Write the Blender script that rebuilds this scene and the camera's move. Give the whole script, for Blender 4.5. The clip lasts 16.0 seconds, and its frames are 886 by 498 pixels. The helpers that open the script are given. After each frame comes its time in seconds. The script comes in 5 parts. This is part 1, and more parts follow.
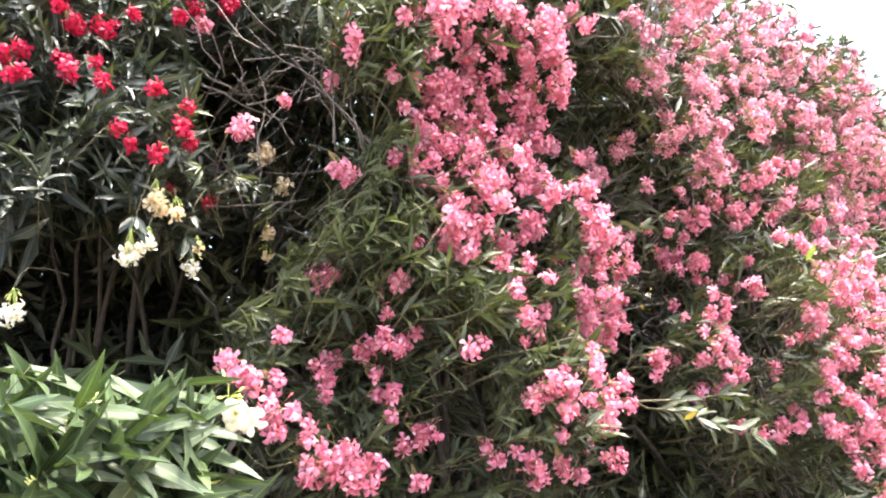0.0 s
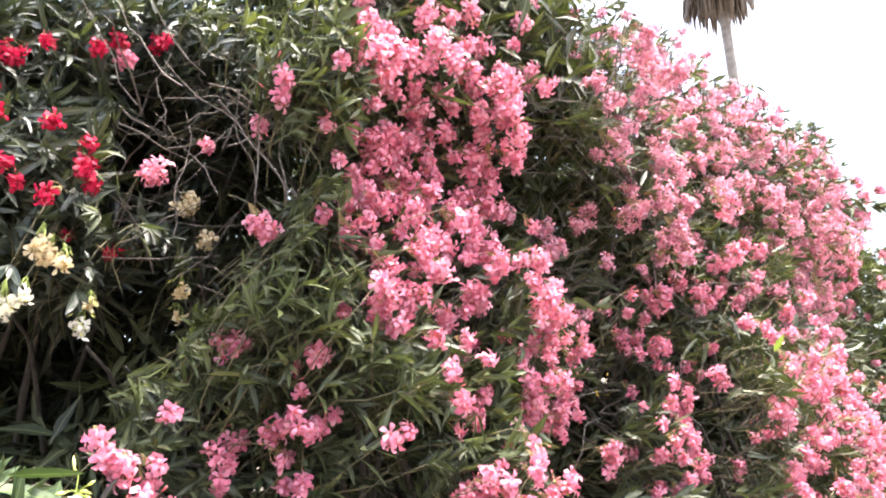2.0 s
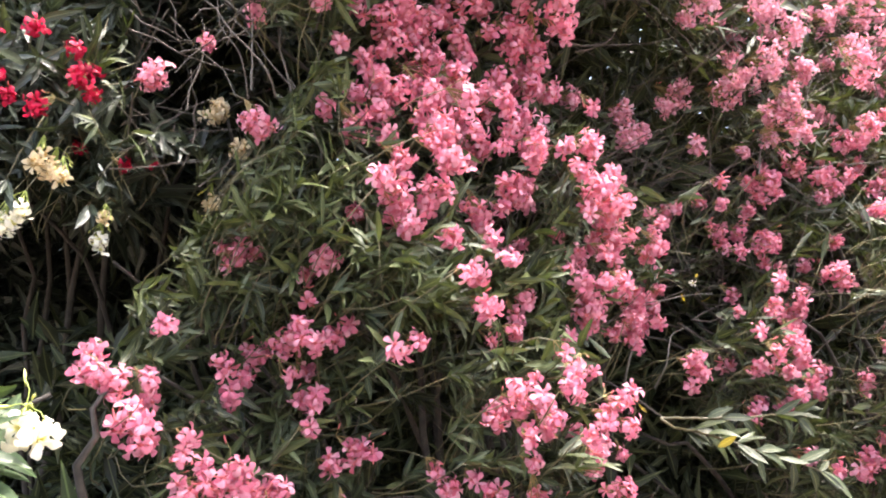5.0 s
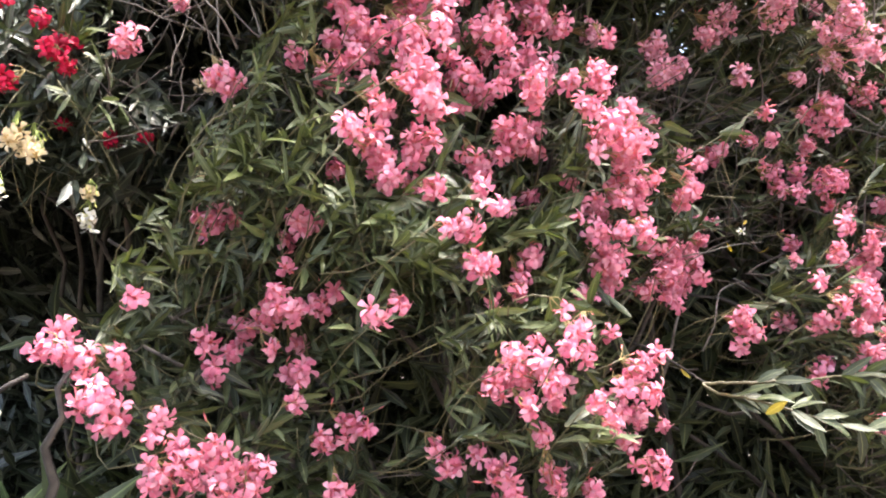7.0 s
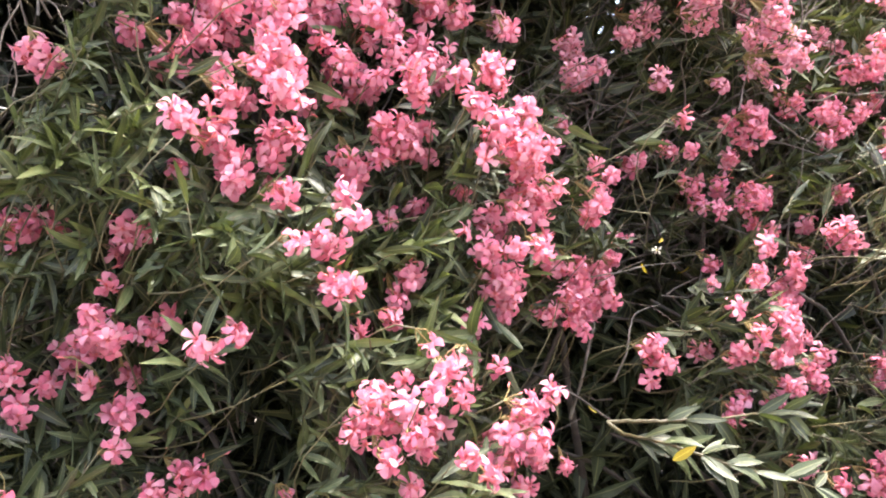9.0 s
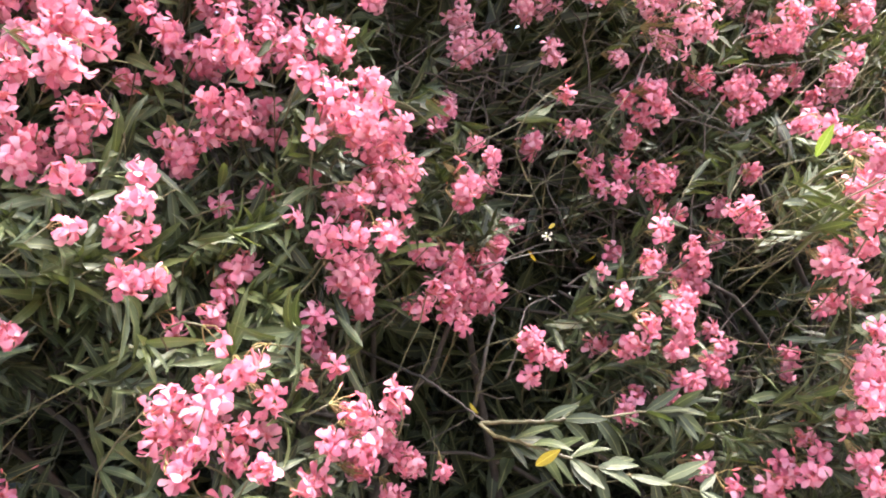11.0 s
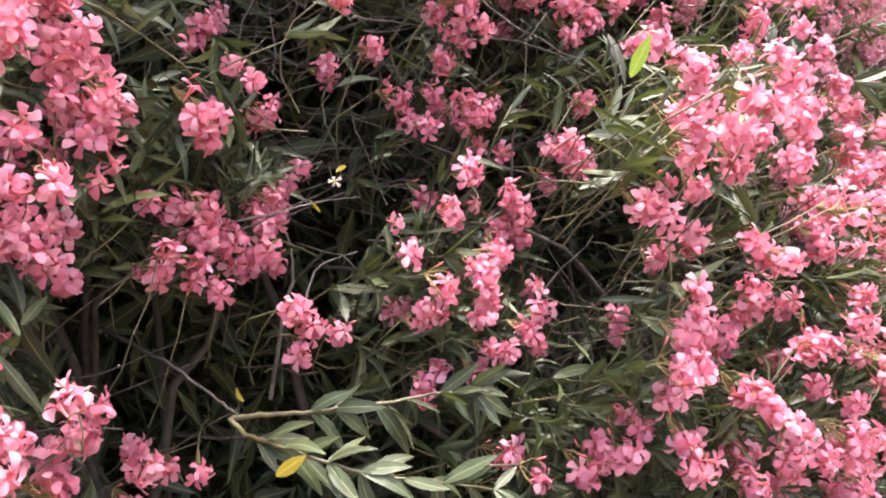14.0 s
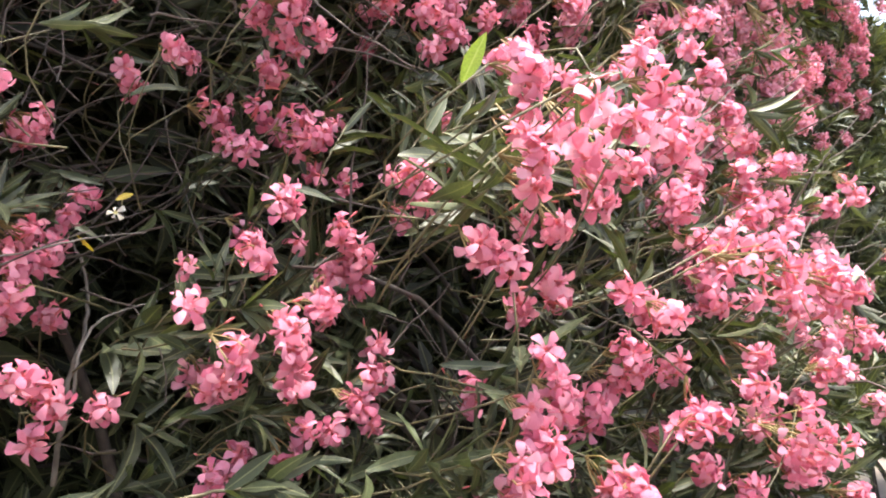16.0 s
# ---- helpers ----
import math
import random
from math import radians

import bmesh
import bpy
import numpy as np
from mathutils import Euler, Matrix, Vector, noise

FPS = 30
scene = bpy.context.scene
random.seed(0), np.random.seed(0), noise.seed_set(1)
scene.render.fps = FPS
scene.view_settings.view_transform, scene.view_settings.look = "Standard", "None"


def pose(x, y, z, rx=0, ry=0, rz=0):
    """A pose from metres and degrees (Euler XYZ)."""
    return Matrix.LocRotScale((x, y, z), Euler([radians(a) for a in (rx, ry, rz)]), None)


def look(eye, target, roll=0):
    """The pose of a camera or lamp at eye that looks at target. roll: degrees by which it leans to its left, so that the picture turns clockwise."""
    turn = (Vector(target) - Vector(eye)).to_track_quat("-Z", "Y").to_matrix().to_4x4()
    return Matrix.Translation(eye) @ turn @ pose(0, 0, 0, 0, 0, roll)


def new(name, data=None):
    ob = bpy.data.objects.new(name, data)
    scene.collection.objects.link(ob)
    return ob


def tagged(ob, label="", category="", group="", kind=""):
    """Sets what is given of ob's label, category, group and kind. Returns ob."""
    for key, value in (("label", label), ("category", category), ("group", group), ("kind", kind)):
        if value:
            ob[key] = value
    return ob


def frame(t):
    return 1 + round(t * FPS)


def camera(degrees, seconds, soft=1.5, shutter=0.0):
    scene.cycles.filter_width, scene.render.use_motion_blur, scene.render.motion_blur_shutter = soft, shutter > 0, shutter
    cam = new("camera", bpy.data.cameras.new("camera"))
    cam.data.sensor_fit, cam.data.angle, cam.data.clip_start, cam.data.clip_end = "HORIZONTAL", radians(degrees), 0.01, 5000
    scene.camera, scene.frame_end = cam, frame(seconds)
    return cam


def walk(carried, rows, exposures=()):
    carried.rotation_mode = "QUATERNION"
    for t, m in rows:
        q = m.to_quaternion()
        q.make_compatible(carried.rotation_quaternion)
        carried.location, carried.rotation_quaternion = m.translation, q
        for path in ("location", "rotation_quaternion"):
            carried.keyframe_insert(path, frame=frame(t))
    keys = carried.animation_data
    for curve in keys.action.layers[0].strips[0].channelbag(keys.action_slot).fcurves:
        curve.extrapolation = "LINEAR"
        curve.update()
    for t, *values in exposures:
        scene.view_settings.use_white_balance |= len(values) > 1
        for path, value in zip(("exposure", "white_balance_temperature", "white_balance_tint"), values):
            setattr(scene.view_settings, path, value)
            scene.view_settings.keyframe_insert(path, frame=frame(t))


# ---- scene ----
cam = camera(63.7, 16.0, soft=1.98)
PATH = [
    (0, (0.013, 0.017, 1.584), (0.052, 1.986, 1.937), -3.9),
    (0.5, (0.037, 0.083, 1.604), (0.09, 2.039, 2.017), -2.8),
    (1, (0.065, 0.15, 1.628), (0.114, 2.09, 2.111), -2.0),
    (1.5, (0.099, 0.214, 1.644), (0.181, 2.142, 2.168), -1.1),
    (2, (0.139, 0.258, 1.641), (0.261, 2.183, 2.171), -1.4),
    (2.5, (0.188, 0.322, 1.63), (0.328, 2.255, 2.123), -1.2),
    (3, (0.233, 0.358, 1.624), (0.32, 2.304, 2.077), -1.0),
    (3.5, (0.287, 0.402, 1.616), (0.298, 2.36, 2.027), -1.2),
    (4, (0.353, 0.448, 1.627), (0.276, 2.415, 1.982), -1.5),
    (4.2, (0.381, 0.465, 1.64), (0.258, 2.435, 1.965), -1.4),
    (6.3, (0.625, 0.678, 1.585), (0.101, 2.581, 1.907), -3.3),
    (6.5, (0.643, 0.702, 1.584), (0.104, 2.603, 1.892), -3.5),
    (7, (0.681, 0.772, 1.581), (0.122, 2.672, 1.855), -3.7),
    (7.5, (0.694, 0.864, 1.593), (0.163, 2.776, 1.837), -2.3),
    (8, (0.718, 0.945, 1.618), (0.229, 2.869, 1.864), -1.8),
    (8.5, (0.742, 1.004, 1.63), (0.319, 2.939, 1.909), -2.0),
    (8.7, (0.756, 1.023, 1.632), (0.337, 2.958, 1.913), -2.6),
    (10.8, (1.034, 1.237, 1.608), (0.613, 3.174, 1.874), -4.0),
    (11, (1.058, 1.261, 1.612), (0.644, 3.199, 1.884), -4.1),
    (11.5, (1.114, 1.326, 1.628), (0.731, 3.266, 1.931), -3.2),
    (12, (1.163, 1.395, 1.636), (0.822, 3.346, 1.916), -3.1),
    (12.5, (1.185, 1.459, 1.635), (0.886, 3.421, 1.879), -3.4),
    (13, (1.212, 1.517, 1.638), (0.948, 3.492, 1.807), -4.1),
    (13.5, (1.259, 1.568, 1.642), (1.039, 3.552, 1.767), -5.0),
    (14, (1.305, 1.63, 1.633), (1.097, 3.616, 1.736), -5.9),
    (14.5, (1.359, 1.705, 1.618), (1.176, 3.692, 1.747), -5.3),
    (15, (1.406, 1.785, 1.619), (1.272, 3.773, 1.784), -4.4),
    (15.5, (1.45, 1.862, 1.636), (1.401, 3.854, 1.809), -4.9),
    (16, (1.482, 1.924, 1.641), (1.464, 3.914, 1.843), -5.8),
]
EXPOSURE = [(0.0, 3.11), (1.0, 3.16), (2.5, 2.86), (4.0, 2.72), (6.5, 2.78), (8.5, 2.99), (11.0, 2.92), (13.0, 2.75), (16.0, 2.51)]
walk(cam, [(t, look(eye, target, roll)) for t, eye, target, roll in PATH], EXPOSURE)

# ---- light ----
SUN_TO = Vector((0.24, -0.03, 0.97)).normalized()  # towards the sun
world = bpy.data.worlds.new("sky")
scene.world = world
world.use_nodes = True
wn, wl = world.node_tree.nodes, world.node_tree.links
sky = wn.new("ShaderNodeTexSky")
sky.sky_type, sky.sun_disc = "NISHITA", False
sky.sun_elevation = math.asin(SUN_TO.z)
sky.sun_rotation = math.atan2(SUN_TO.x, SUN_TO.y)
sky.air_density, sky.dust_density, sky.ozone_density = 1.0, 7.0, 0.6
wl.new(sky.outputs["Color"], wn["Background"].inputs["Color"])
wn["Background"].inputs["Strength"].default_value = 0.15
sun = new("sun", bpy.data.lights.new("sun", "SUN"))
sun.data.energy, sun.data.angle, sun.data.color = 1.65, radians(0.8), (1.0, 0.96, 0.925)
sun.matrix_world = look(SUN_TO * 30, (0, 0, 0))


# ---- materials ----
def material(name):
    m = bpy.data.materials.new(name)
    m.use_nodes = True
    return m, m.node_tree.nodes, m.node_tree.links, m.node_tree.nodes["Principled BSDF"]


def add(nodes, kind, **values):
    n = nodes.new("ShaderNode" + kind)
    for key, value in values.items():
        n.inputs[key].default_value = value
    return n


def ramp(nodes, stops):
    r = nodes.new("ShaderNodeValToRGB")
    e = r.color_ramp.elements
    while len(e) < len(stops):
        e.new(0.5)
    for k, (p, c) in zip(e, stops):
        k.position, k.color = p, (*c, 1)
    return r


def piece_random(nodes, links):
    """A number from 0 to 1 for each loose piece of a mesh and each object; leaves of one shoot are alike."""
    a, b = nodes.new("ShaderNodeNewGeometry"), nodes.new("ShaderNodeObjectInfo")
    s = nodes.new("ShaderNodeMath")
    s.operation = "ADD"
    links.new(a.outputs["Random Per Island"], s.inputs[0])
    links.new(b.outputs["Random"], s.inputs[1])
    f = nodes.new("ShaderNodeMath")
    f.operation = "FRACT"
    links.new(s.outputs[0], f.inputs[0])
    return f.outputs[0]


def mixed(nodes, links, kind, fac, a, b):
    m = nodes.new("ShaderNodeMix")
    m.data_type, m.blend_type = "RGBA", kind
    for socket, value in (("Factor", fac), ("A", a), ("B", b)):
        s = [i for i in m.inputs if i.name == socket and (i.type == "RGBA" or socket == "Factor")][0]
        if hasattr(value, "links"):
            links.new(value, s)
        else:
            s.default_value = value if socket == "Factor" else (*value, 1)
    return [o for o in m.outputs if o.type == "RGBA"][0]


def leaf_material(name, stops, rough, through_light, midrib, gloss=0.5):
    m, n, l, bsdf = material(name)
    r = ramp(n, stops)
    tone_shade = n.new("ShaderNodeUVMap")
    tone_shade.uv_map = "Shoot"
    part_ = n.new("ShaderNodeSeparateXYZ")
    l.new(tone_shade.outputs["UV"], part_.inputs["Vector"])
    # tone of each shoot; inner leaves carry their shade in it
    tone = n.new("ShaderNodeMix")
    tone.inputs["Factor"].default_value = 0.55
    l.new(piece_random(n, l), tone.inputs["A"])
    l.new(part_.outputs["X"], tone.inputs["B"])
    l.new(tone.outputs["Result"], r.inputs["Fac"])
    co = n.new("ShaderNodeTexCoord")
    blot = add(n, "TexNoise", Scale=38.0, Detail=3.0)
    l.new(co.outputs["Object"], blot.inputs["Vector"])
    shade = ramp(n, [(0.3, (0.75, 0.75, 0.7)), (0.7, (1.15, 1.12, 1.0))])
    l.new(blot.outputs["Fac"], shade.inputs["Fac"])
    base = mixed(n, l, "MULTIPLY", 1.0, r.outputs["Color"], shade.outputs["Color"])
    sep = n.new("ShaderNodeSeparateXYZ")
    l.new(co.outputs["UV"], sep.inputs["Vector"])
    rib = ramp(n, [(0.0, (0, 0, 0)), (0.435, (0, 0, 0)), (0.5, (1, 1, 1)), (0.565, (0, 0, 0))])
    l.new(sep.outputs["Y"], rib.inputs["Fac"])
    base = mixed(n, l, "MIX", rib.outputs["Color"], base, midrib)
    l.new(base, bsdf.inputs["Base Color"])
    bsdf.inputs["Roughness"].default_value = rough
    bsdf.inputs["Specular IOR Level"].default_value = gloss
    veins = add(n, "TexWave", Scale=26.0, Distortion=1.5, Detail=1.0)
    l.new(co.outputs["UV"], veins.inputs["Vector"])
    bump = add(n, "Bump", Strength=0.12, Distance=0.002)
    l.new(veins.outputs["Fac"], bump.inputs["Height"])
    l.new(bump.outputs["Normal"], bsdf.inputs["Normal"])
    tr = n.new("ShaderNodeBsdfTranslucent")
    glow = mixed(n, l, "MULTIPLY", 1.0, base, (1.4, 1.5, 0.6))
    l.new(glow, tr.inputs["Color"])
    mix = n.new("ShaderNodeMixShader")
    mix.inputs["Fac"].default_value = through_light
    l.new(bsdf.outputs["BSDF"], mix.inputs[1])
    l.new(tr.outputs["BSDF"], mix.inputs[2])
    l.new(mix.outputs["Shader"], n["Material Output"].inputs["Surface"])
    return m


def petal_material(name, stops, throat, through_light=0.4):
    m, n, l, bsdf = material(name)
    r = ramp(n, stops)
    l.new(piece_random(n, l), r.inputs["Fac"])
    co = n.new("ShaderNodeTexCoord")
    sep = n.new("ShaderNodeSeparateXYZ")
    l.new(co.outputs["UV"], sep.inputs["Vector"])
    inner = ramp(n, [(0.05, (1, 1, 1)), (0.3, (0, 0, 0))])
    l.new(sep.outputs["X"], inner.inputs["Fac"])
    base = mixed(n, l, "MIX", inner.outputs["Color"], r.outputs["Color"], throat)
    streak = add(n, "TexNoise", Scale=60.0, Detail=2.0)
    l.new(co.outputs["Object"], streak.inputs["Vector"])
    tone = ramp(n, [(0.3, (0.9, 0.86, 0.88)), (0.7, (1.06, 1.06, 1.06))])
    l.new(streak.outputs["Fac"], tone.inputs["Fac"])
    base = mixed(n, l, "MULTIPLY", 1.0, base, tone.outputs["Color"])
    l.new(base, bsdf.inputs["Base Color"])
    bsdf.inputs["Roughness"].default_value = 0.55
    bsdf.inputs["Specular IOR Level"].default_value = 0.3
    tr = n.new("ShaderNodeBsdfTranslucent")
    l.new(base, tr.inputs["Color"])
    mix = n.new("ShaderNodeMixShader")
    mix.inputs["Fac"].default_value = through_light
    l.new(bsdf.outputs["BSDF"], mix.inputs[1])
    l.new(tr.outputs["BSDF"], mix.inputs[2])
    l.new(mix.outputs["Shader"], n["Material Output"].inputs["Surface"])
    return m


def rough_material(name, stops, scale, rough=0.8, relief=0.3):
    m, n, l, bsdf = material(name)
    co = n.new("ShaderNodeTexCoord")
    a = add(n, "TexNoise", Scale=scale, Detail=6.0)
    l.new(co.outputs["Object"], a.inputs["Vector"])
    r = ramp(n, stops)
    l.new(a.outputs["Fac"], r.inputs["Fac"])
    l.new(r.outputs["Color"], bsdf.inputs["Base Color"])
    bsdf.inputs["Roughness"].default_value = rough
    bump = add(n, "Bump", Strength=relief, Distance=0.01)
    l.new(a.outputs["Fac"], bump.inputs["Height"])
    l.new(bump.outputs["Normal"], bsdf.inputs["Normal"])
    return m


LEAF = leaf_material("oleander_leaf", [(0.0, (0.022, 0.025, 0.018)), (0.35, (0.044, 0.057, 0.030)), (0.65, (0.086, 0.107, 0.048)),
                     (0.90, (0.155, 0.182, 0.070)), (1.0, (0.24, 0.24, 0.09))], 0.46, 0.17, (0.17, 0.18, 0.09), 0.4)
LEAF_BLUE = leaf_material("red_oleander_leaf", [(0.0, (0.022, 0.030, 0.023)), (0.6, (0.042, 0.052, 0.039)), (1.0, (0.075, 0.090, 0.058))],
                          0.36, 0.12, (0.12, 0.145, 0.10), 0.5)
LEAF_FRESH = leaf_material("white_oleander_leaf", [(0.0, (0.034, 0.050, 0.030)), (0.6, (0.056, 0.088, 0.042)), (1.0, (0.105, 0.155, 0.055))],
                           0.42, 0.18, (0.14, 0.20, 0.08), 0.36)
LIME = leaf_material("young_leaf", [(0.0, (0.22, 0.32, 0.05)), (1.0, (0.30, 0.40, 0.07))], 0.4, 0.35, (0.4, 0.45, 0.15))
YELLOW = leaf_material("fading_leaf", [(0.0, (0.34, 0.25, 0.03)), (1.0, (0.46, 0.37, 0.06))], 0.5, 0.3, (0.6, 0.5, 0.1))
PINK = petal_material("pink_petal", [(0.0, (0.62, 0.160, 0.252)), (0.5, (0.69, 0.260, 0.354)), (1.0, (0.75, 0.385, 0.474))], (0.70, 0.22, 0.24))
# less saturated pink: haze before the tall bush is put into the colour
PALE_PINK = petal_material("hazy_pink_petal", [(0.0, (0.57, 0.20, 0.28)), (0.5, (0.64, 0.29, 0.375)), (1.0, (0.73, 0.42, 0.50))], (0.72, 0.30, 0.33))
RED = petal_material("red_petal", [(0.0, (0.36, 0.005, 0.035)), (1.0, (0.52, 0.014, 0.07))], (0.34, 0.008, 0.028), 0.3)
WHITE = petal_material("white_petal", [(0.0, (0.82, 0.80, 0.62)), (1.0, (0.88, 0.87, 0.80))], (0.75, 0.72, 0.30), 0.3)
CREAM = petal_material("faded_petal", [(0.0, (0.72, 0.58, 0.36)), (1.0, (0.80, 0.72, 0.50))], (0.6, 0.45, 0.2), 0.3)
# stem bark darkened: the shade inside the hedge is put into its colour
SHADED_BARK = rough_material("shaded_oleander_bark", [(0.35, (0.026, 0.021, 0.018)), (0.7, (0.062, 0.051, 0.042))], 30.0)
DRY_BARK = rough_material("dry_twig_bark", [(0.35, (0.055, 0.044, 0.038)), (0.7, (0.125, 0.100, 0.084))], 30.0)
# light grey copy of the bark, with sunlight on bare boughs painted in
SUNLIT_GREY_BARK = rough_material("sunlit_grey_bark", [(0.35, (0.10, 0.088, 0.076)), (0.7, (0.21, 0.19, 0.165))], 30.0)
TWIG = rough_material("green_twig", [(0.35, (0.065, 0.058, 0.030)), (0.7, (0.14, 0.122, 0.055))], 20.0, 0.6)
YOUNG_STEM = rough_material("young_stem", [(0.35, (0.062, 0.050, 0.024)), (0.7, (0.118, 0.100, 0.044))], 14.0, 0.5)
STALK = rough_material("flower_stalk", [(0.35, (0.20, 0.125, 0.05)), (0.7, (0.25, 0.215, 0.07))], 40.0, 0.6)
STALK_GREEN = rough_material("green_flower_stalk", [(0.35, (0.22, 0.28, 0.06)), (0.7, (0.38, 0.44, 0.10))], 40.0, 0.6)
BUD = rough_material("pink_bud", [(0.35, (0.60, 0.12, 0.13)), (0.7, (0.70, 0.20, 0.22))], 30.0, 0.5)
BUD_GREEN = rough_material("green_bud", [(0.35, (0.50, 0.52, 0.12)), (0.7, (0.66, 0.66, 0.25))], 30.0, 0.5)
SOIL = rough_material("dry_soil", [(0.3, (0.075, 0.060, 0.045)), (0.7, (0.15, 0.122, 0.092))], 3.0, 0.95, 0.6)
PALM_BARK = rough_material("palm_bark", [(0.3, (0.14, 0.12, 0.10)), (0.7, (0.26, 0.23, 0.20))], 8.0)
THATCH = rough_material("dead_palm_leaf", [(0.3, (0.12, 0.10, 0.085)), (0.7, (0.24, 0.20, 0.16))], 5.0)
PALM_GREEN = rough_material("palm_leaf", [(0.3, (0.05, 0.08, 0.04)), (0.7, (0.09, 0.13, 0.06))], 5.0, 0.5)

# ---- ground ----
bm = bmesh.new()
bmesh.ops.create_grid(bm, x_segments=40, y_segments=40, size=900)
data = bpy.data.meshes.new("ground")
bm.to_mesh(data)
bm.free()
data.materials.append(SOIL)
tagged(new("ground", data), "dry brown soil along the foot of the hedge", "ground", kind="structure")

# ---- mesh tools ----
rng = np.random.default_rng(11)


def unit(v):
    v = np.asarray(v, float)
    return v / np.maximum(np.linalg.norm(v, axis=-1, keepdims=True), 1e-9)


def turns(along, normal):
    """Rotations whose x runs along and whose z lies nearest to normal."""
    x = unit(along)
    y = unit(np.cross(normal, x))
    return np.stack((x, y, np.cross(x, y)), axis=-1)


def facing(axis, spin):
    """Rotations whose z is axis, turned round it by spin."""
    z = unit(axis)
    ref = np.where(np.abs(z[:, 2:3]) > 0.9, (1.0, 0, 0), (0, 0, 1.0))
    x = unit(np.cross(ref, z))
    y = np.cross(z, x)
    c, s = np.cos(spin)[:, None], np.sin(spin)[:, None]
    return np.stack((x * c + y * s, y * c - x * s, z), axis=-1)


class Soup:
    """Gathers triangles, and makes one mesh of them."""

    def __init__(self):
        self.v, self.f, self.uv, self.tone_shade, self.m, self.n = [], [], [], [], [], 0

    def put(self, shape, rot, place, size, slot=0, tone_shade=0.4):
        v, f, uv = shape
        out = np.einsum("nij,kj->nki", rot, v) * np.reshape(size, (-1, 1, 1)) + place[:, None, :]
        n, k = out.shape[:2]
        self.v.append(out.reshape(-1, 3))
        self.f.append((f[None] + (self.n + np.arange(n) * k)[:, None, None]).reshape(-1, 3))
        self.uv.append(np.tile(uv[f.reshape(-1)], (n, 1)))
        self.tone_shade.append(np.full(n * len(f) * 3, tone_shade))
        self.m.append(np.full(n * len(f), slot))
        self.n += n * k

    def tube(self, points, radii, sides=4, slot=0):
        p = np.asarray(points, float)
        t = unit(np.gradient(p, axis=0))
        ref = np.array((0.31, 0.95, 0.1)) if abs(t[:, 2]).mean() > 0.7 else np.array((0.1, 0.2, 1.0))
        a = unit(np.cross(t, ref))
        b = np.cross(t, a)
        w = np.arange(sides) * 2 * np.pi / sides
        ring = a[:, None] * np.cos(w)[None, :, None] + b[:, None] * np.sin(w)[None, :, None]
        v = (p[:, None] + ring * np.reshape(radii, (-1, 1, 1))).reshape(-1, 3)
        f = []
        for i in range(len(p) - 1):
            for j in range(sides):
                q, r = i * sides + j, i * sides + (j + 1) % sides
                f += [(q, r, r + sides), (q, r + sides, q + sides)]
        top = (len(p) - 1) * sides
        f += [(top, top + j, top + j + 1) for j in range(1, sides - 1)]
        f = np.array(f)
        self.v.append(v)
        self.f.append(f + self.n)
        self.uv.append(np.zeros((len(f) * 3, 2)))
        self.tone_shade.append(np.zeros(len(f) * 3))
        self.m.append(np.full(len(f), slot))
        self.n += len(v)

    def mesh(self, name, materials):
        v, f = np.concatenate(self.v), np.concatenate(self.f)
        me = bpy.data.meshes.new(name)
        me.vertices.add(len(v))
        me.vertices.foreach_set("co", v.ravel())
        me.loops.add(len(f) * 3)
        me.loops.foreach_set("vertex_index", f.ravel().astype(np.int32))
        me.polygons.add(len(f))
        me.polygons.foreach_set("loop_start", np.arange(0, len(f) * 3, 3, dtype=np.int32))
        me.polygons.foreach_set("use_smooth", np.ones(len(f), bool))
        me.polygons.foreach_set("material_index", np.concatenate(self.m).astype(np.int32))
        me.uv_layers.new(name="UVMap").data.foreach_set("uv", np.concatenate(self.uv).ravel())
        tone_shade = np.concatenate(self.tone_shade)
        me.uv_layers.new(name="Shoot").data.foreach_set("uv", np.stack((tone_shade, tone_shade), 1).ravel())
        for m in materials:
            me.materials.append(m)
        me.update(calc_edges=True)
        me.validate()
        return me


def leaf_shape(bend, fold, width):
    """A narrow pointed blade along x, 1 long, folded along its midrib and slightly waved at its edges."""
    xs, ws = (0.07, 0.24, 0.46, 0.68, 0.86), (0.40, 0.80, 1.0, 0.80, 0.42)
    v, uv = [(0, 0, 0)], [(0, 0.5)]
    for i, (x, w) in enumerate(zip(xs, ws)):
        for side in (-1, 0, 1):
            wave = 0.010 * math.sin(2.6 * i + 1.7 * side + 9 * bend) * abs(side)
            v.append((x, side * w * width + 0.10 * bend * math.sin(3.1 * x), -bend * x * x + abs(side) * fold * w * width + wave))
            uv.append((x, 0.5 + side * 0.5))
    v.append((1, 0, -bend))
    uv.append((1, 0.5))
    end = len(v) - 1
    f = [(0, 2, 1), (0, 3, 2), (end - 3, end - 2, end), (end - 2, end - 1, end)]
    for i in range(1, end - 3, 3):
        f += [(i, i + 1, i + 4), (i, i + 4, i + 3), (i + 1, i + 2, i + 5), (i + 1, i + 5, i + 4)]
    return np.array(v, float), np.array(f), np.array(uv, float)


def small_leaf_shape(bend, fold, width):
    v = [(0, 0, 0), (0.45, -width, fold * width - 0.2 * bend), (0.5, 0, -0.25 * bend), (0.45, width, fold * width - 0.2 * bend), (1, 0, -bend)]
    uv = [(0, 0.5), (0.45, 0), (0.5, 0.5), (0.45, 1), (1, 0.5)]
    return np.array(v, float), np.array([(0, 2, 1), (0, 3, 2), (1, 2, 4), (2, 3, 4)]), np.array(uv, float)


